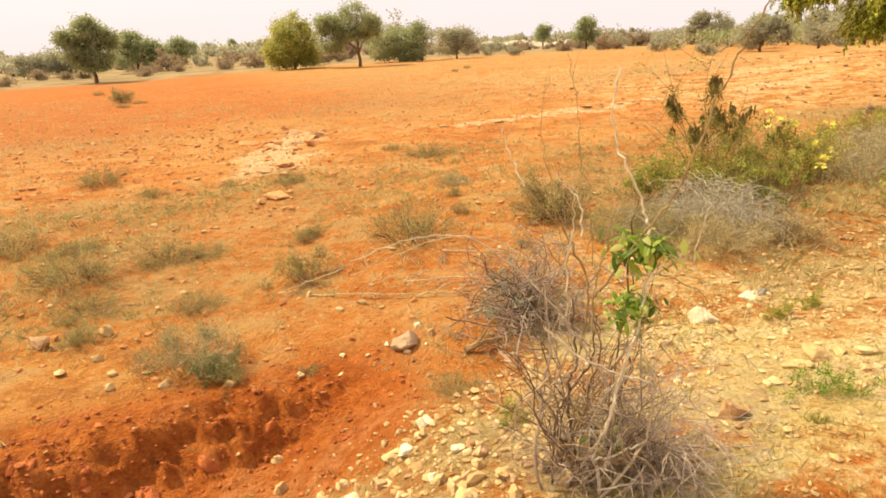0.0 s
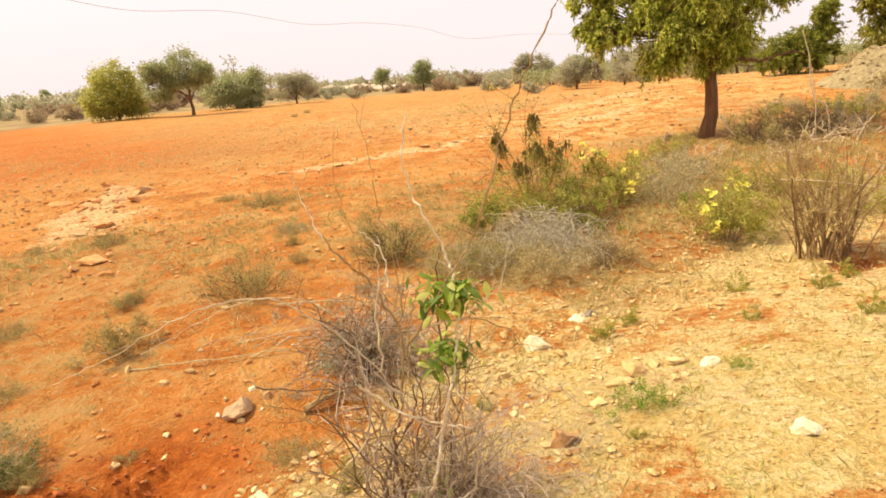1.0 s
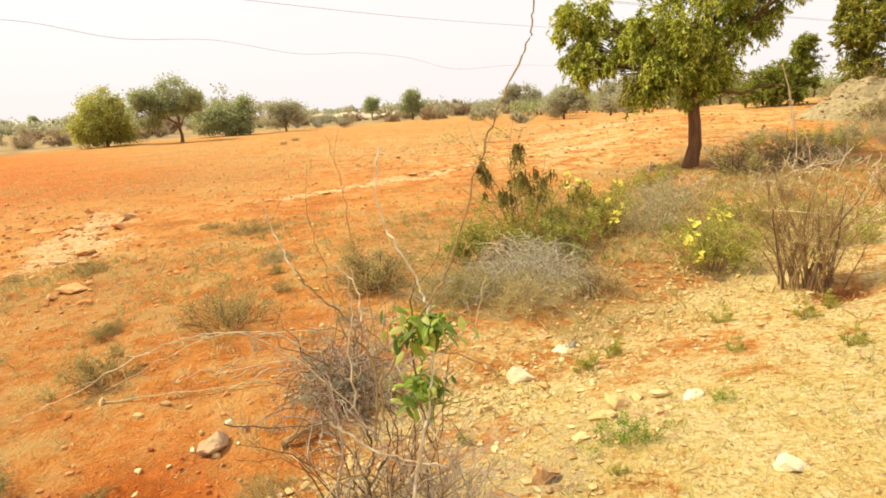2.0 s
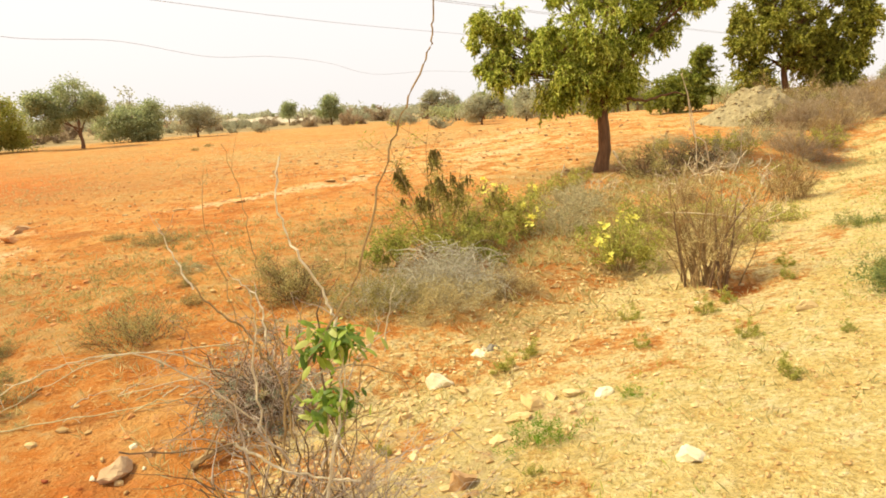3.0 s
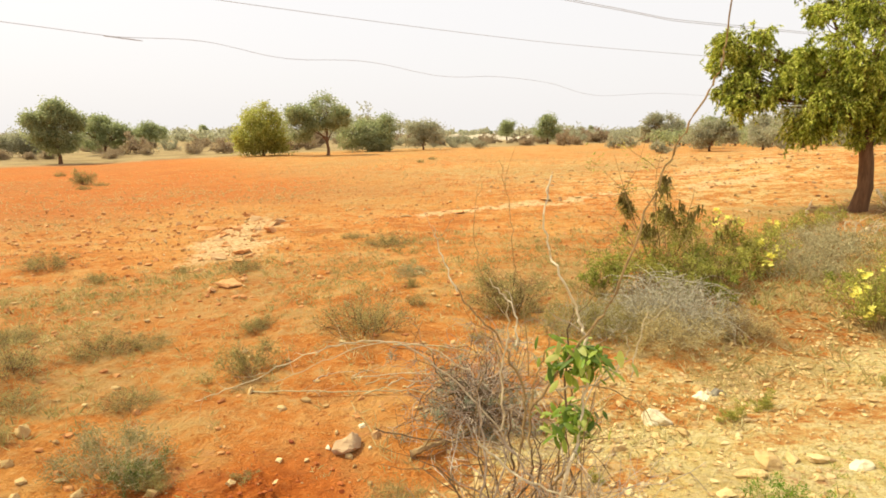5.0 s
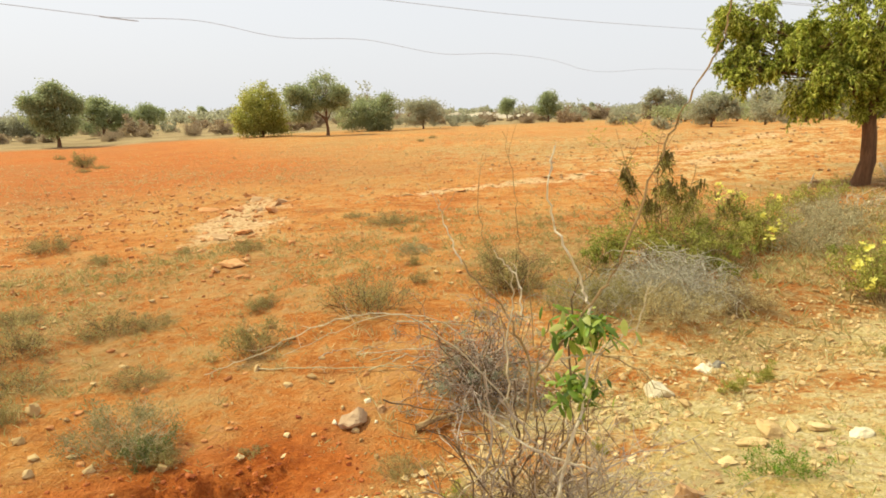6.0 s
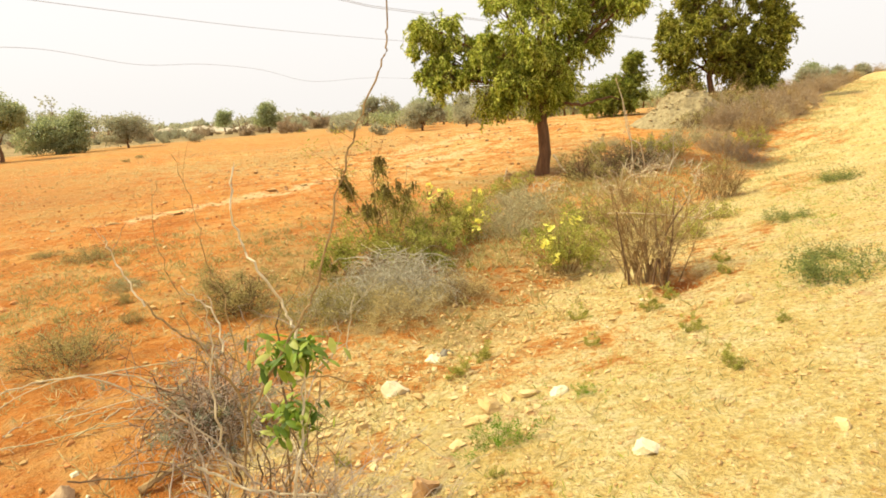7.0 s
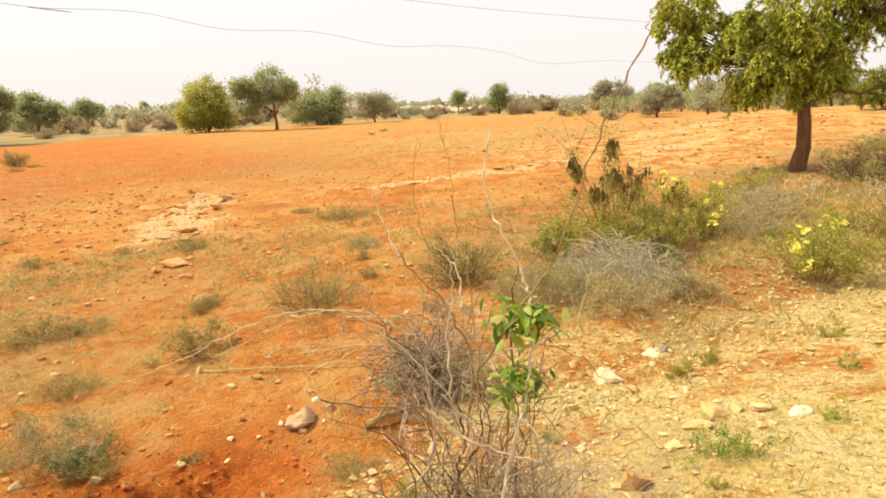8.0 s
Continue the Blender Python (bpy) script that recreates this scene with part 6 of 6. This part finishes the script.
scatter_stones("field_stones", p, 0.04 + 0.16 * srng.uniform(0, 1, len(p)) ** 2.2, STONE_BROWN, "brown stones lying on the field past the shade tree", 109, "stones")
p = spots(srng, 5600, -7, 13, lambda r: 4.5 + 17 * r.uniform(0, 1) ** 1.0)
scatter_stones("soil_clods", p, 0.010 + 0.09 * srng.uniform(0, 1, len(p)) ** 3, STONE_CLOD, "orange-brown crumbs and clods of earth on the field", 105, "clods")
p = spots(srng, 900, -3, 1.2, lambda r: r.uniform(3.0, 4.6)) + spots(srng, 1400, -3, 0.7, lambda r: r.normal(3.92, 0.2))
scatter_stones("soil_clods", p, 0.008 + 0.045 * srng.uniform(0, 1, len(p)) ** 3, STONE_RED, "red-brown crumbs fallen from the gully's lip", 106, "clods")


def grass(name, count, u0, u1, draw_s, length, mat, label, seed, blades=6):
    rng = np.random.default_rng(seed)
    g = Geo()
    pos, way = [], []
    for _ in range(count):
        x, y = at_us(rng.uniform(u0, u1), draw_s(rng))
        if n2(x, y, 0.9, seed) < -0.08:
            continue
        z = ground_z(x, y)
        for _ in range(blades):
            pos.append((x + rng.normal() * 0.02, y + rng.normal() * 0.02, z - 0.004))
            way.append((rng.normal() * 0.8, rng.normal() * 0.8, 0.75))
    g.leaves(pos, way, length, length * 0.09, rng, 0.1)
    tagged(new(name, g.mesh(name, mat)), label, "grass", kind="stuff")


grass("dry_grass", 1700, -2, 14, lambda r: abs(r.normal(0.6, 1.6)) - 0.8, 0.05, DRY_GRASS, "short dry straw grass over the gravel shoulder", 111, 5)
grass("dry_grass", 4200, 12, 46, lambda r: r.uniform(-2.5, 2.9), 0.09, DRY_GRASS, "short dry straw grass on the far shoulder", 124, 4)
grass("verge_grass", 2600, 14, 48, lambda r: r.normal(2.4, 0.7), 0.13, LEAF_STRAW, "dry olive grass along the far roadside edge", 125, 5)
grass("green_grass", 600, -1, 14, lambda r: r.normal(1.4, 1.0), 0.05, LEAF_STRAW, "sparse short yellow-green grass on the shoulder", 112, 5)
grass("dry_grass", 3200, 1.5, 20, lambda r: r.normal(4.6, 1.5), 0.11, DRY_GRASS, "dry grass along the ditch", 113, 6)
grass("olive_grass", 1500, 4.5, 18, lambda r: r.normal(5.8, 1.4), 0.16, LEAF_BROWN, "olive and straw grass among the ditch shrubs", 116, 6)
grass("field_grass", 2600, -9, 10, lambda r: r.normal(8.0, 2.2), 0.09, LEAF_BROWN, "thin olive grass in patches on the red field", 114, 5)
grass("field_straw", 2200, -9, 12, lambda r: r.normal(8.5, 2.6), 0.08, LEAF_STRAW, "dry straw grass in patches on the red field", 117, 5)
grass("field_straw", 2600, -14, 26, lambda r: r.uniform(12, 42), 0.11, LEAF_TAN, "dry tan grass in patches on the far field", 118, 5)
grass("field_grass", 2200, -14, 24, lambda r: r.uniform(13, 40), 0.12, LEAF_TAN, "thin grass in patches on the far field", 115, 5)


def grass_patches(name, centres, per_patch, length, mat, label, seed, blades=6):
    rng = np.random.default_rng(seed)
    g, pos, way = Geo(), [], []
    for cu, cs, wide, deep in centres:
        for _ in range(int(per_patch * wide * deep)):
            x, y = at_us(cu + rng.normal() * wide, cs + rng.normal() * deep)
            z = ground_z(x, y)
            for _ in range(blades):
                pos.append((x + rng.normal() * 0.03, y + rng.normal() * 0.03, z - 0.004))
                way.append((rng.normal() * 0.8, rng.normal() * 0.8, 0.75))
    g.leaves(pos, way, length, length * 0.1, rng, 0.1)
    tagged(new(name, g.mesh(name, mat)), label, "grass", kind="stuff")


PATCHES = [(-1.8, 7.9, 0.5, 0.5), (-0.9, 8.7, 0.6, 0.3), (1.9, 24.7, 3.0, 1.2), (-0.5, 10.2, 1.3, 0.5), (1.5, 10.8, 1.1, 0.35), (-3.0, 10.5, 1.2, 0.5), (3.4, 9.4, 0.7, 0.4), (5.2, 10.6, 0.8, 0.4), (-4.5, 14.0, 1.5, 0.7), (-2.5, 19.0, 2.0, 0.8), (4.5, 21.0, 1.6, 0.7), (2.6, 8.2, 0.5, 0.4), (-2.4, 6.2, 0.5, 0.4), (-1.0, 6.2, 0.4, 0.35), (6.5, 8.6, 0.8, 0.5)]
grass_patches("bank_grass", [(0.9, 2.8, 0.35, 0.3), (1.5, 3.3, 0.25, 0.2), (3.3, 3.0, 0.6, 0.3), (4.6, 3.6, 0.6, 0.4), (2.0, 1.4, 0.5, 0.25), (4.0, 0.9, 0.6, 0.25)], 420, 0.07, LEAF_BROWN, "thin olive-brown grass on the gravel bank", 121)
grass_patches("ditch_grass", [(8.6, 3.6, 0.9, 0.5), (10.4, 4.2, 1.1, 0.7), (12.5, 4.6, 1.2, 0.8), (9.4, 2.6, 0.7, 0.3), (7.6, 4.8, 0.7, 0.5), (15.0, 5.2, 1.4, 0.9)], 260, 0.16, LEAF_STRAW, "yellow-olive grass in the ditch past the flowering shrubs", 123)
grass_patches("verge_grass", [(5.9, 0.5, 0.5, 0.25), (8.6, 0.9, 0.9, 0.3), (12.0, 1.2, 1.3, 0.35), (3.6, 1.5, 0.4, 0.2), (10.5, 0.2, 0.9, 0.25), (2.4, 0.9, 0.3, 0.15)], 380, 0.06, LEAF_WEED, "thin soft-green grass on the gravel shoulder", 122)
grass_patches("field_grass", [p for p in PATCHES if p[1] < 12], 300, 0.11, LEAF_BROWN, "matted olive grass in patches on the red field", 119, 8)
grass_patches("field_straw", [(u + 0.3, s + 0.2, w * 1.3, d * 1.2) for u, s, w, d in PATCHES], 90, 0.11, LEAF_TAN, "matted dry tan grass in patches on the red field", 120)


def plastic_scrap(x, y, size, label):
    rng = np.random.default_rng(151)
    root = thing("plastic_scrap", x, y, label, "litter", sink=0.01)
    for name, mat, dx, k in (("white_fold", STONE_WHITE, -0.04, 0.7), ("dark_fold", SCRAP, 0.05, 1.0)):
        n, v = 12, []
        for j in range(n):
            for i in range(n):
                a, q = i / (n - 1) * 2 - 1, j / (n - 1) * 2 - 1
                r = min(1, math.hypot(a, q))
                v.append((dx + a * size * k * 0.6, q * size * k * 0.5, size * k * (0.55 * (1 - r * r) + 0.22 * n2(a, q, 2.5, 7 + k) + 0.08 * rng.normal()) * (1 - 0.6 * r)))
        i = np.arange(n * n).reshape(n, n)
        g = Geo()
        g.add(v, np.stack([i[:-1, :-1], i[:-1, 1:], i[1:, 1:], i[1:, :-1]], -1).reshape(-1, 4))
        part(name, g, mat, root)


plastic_scrap(1.98, 4.55, 0.14, "crumpled dark and white plastic scrap lying in the ditch")
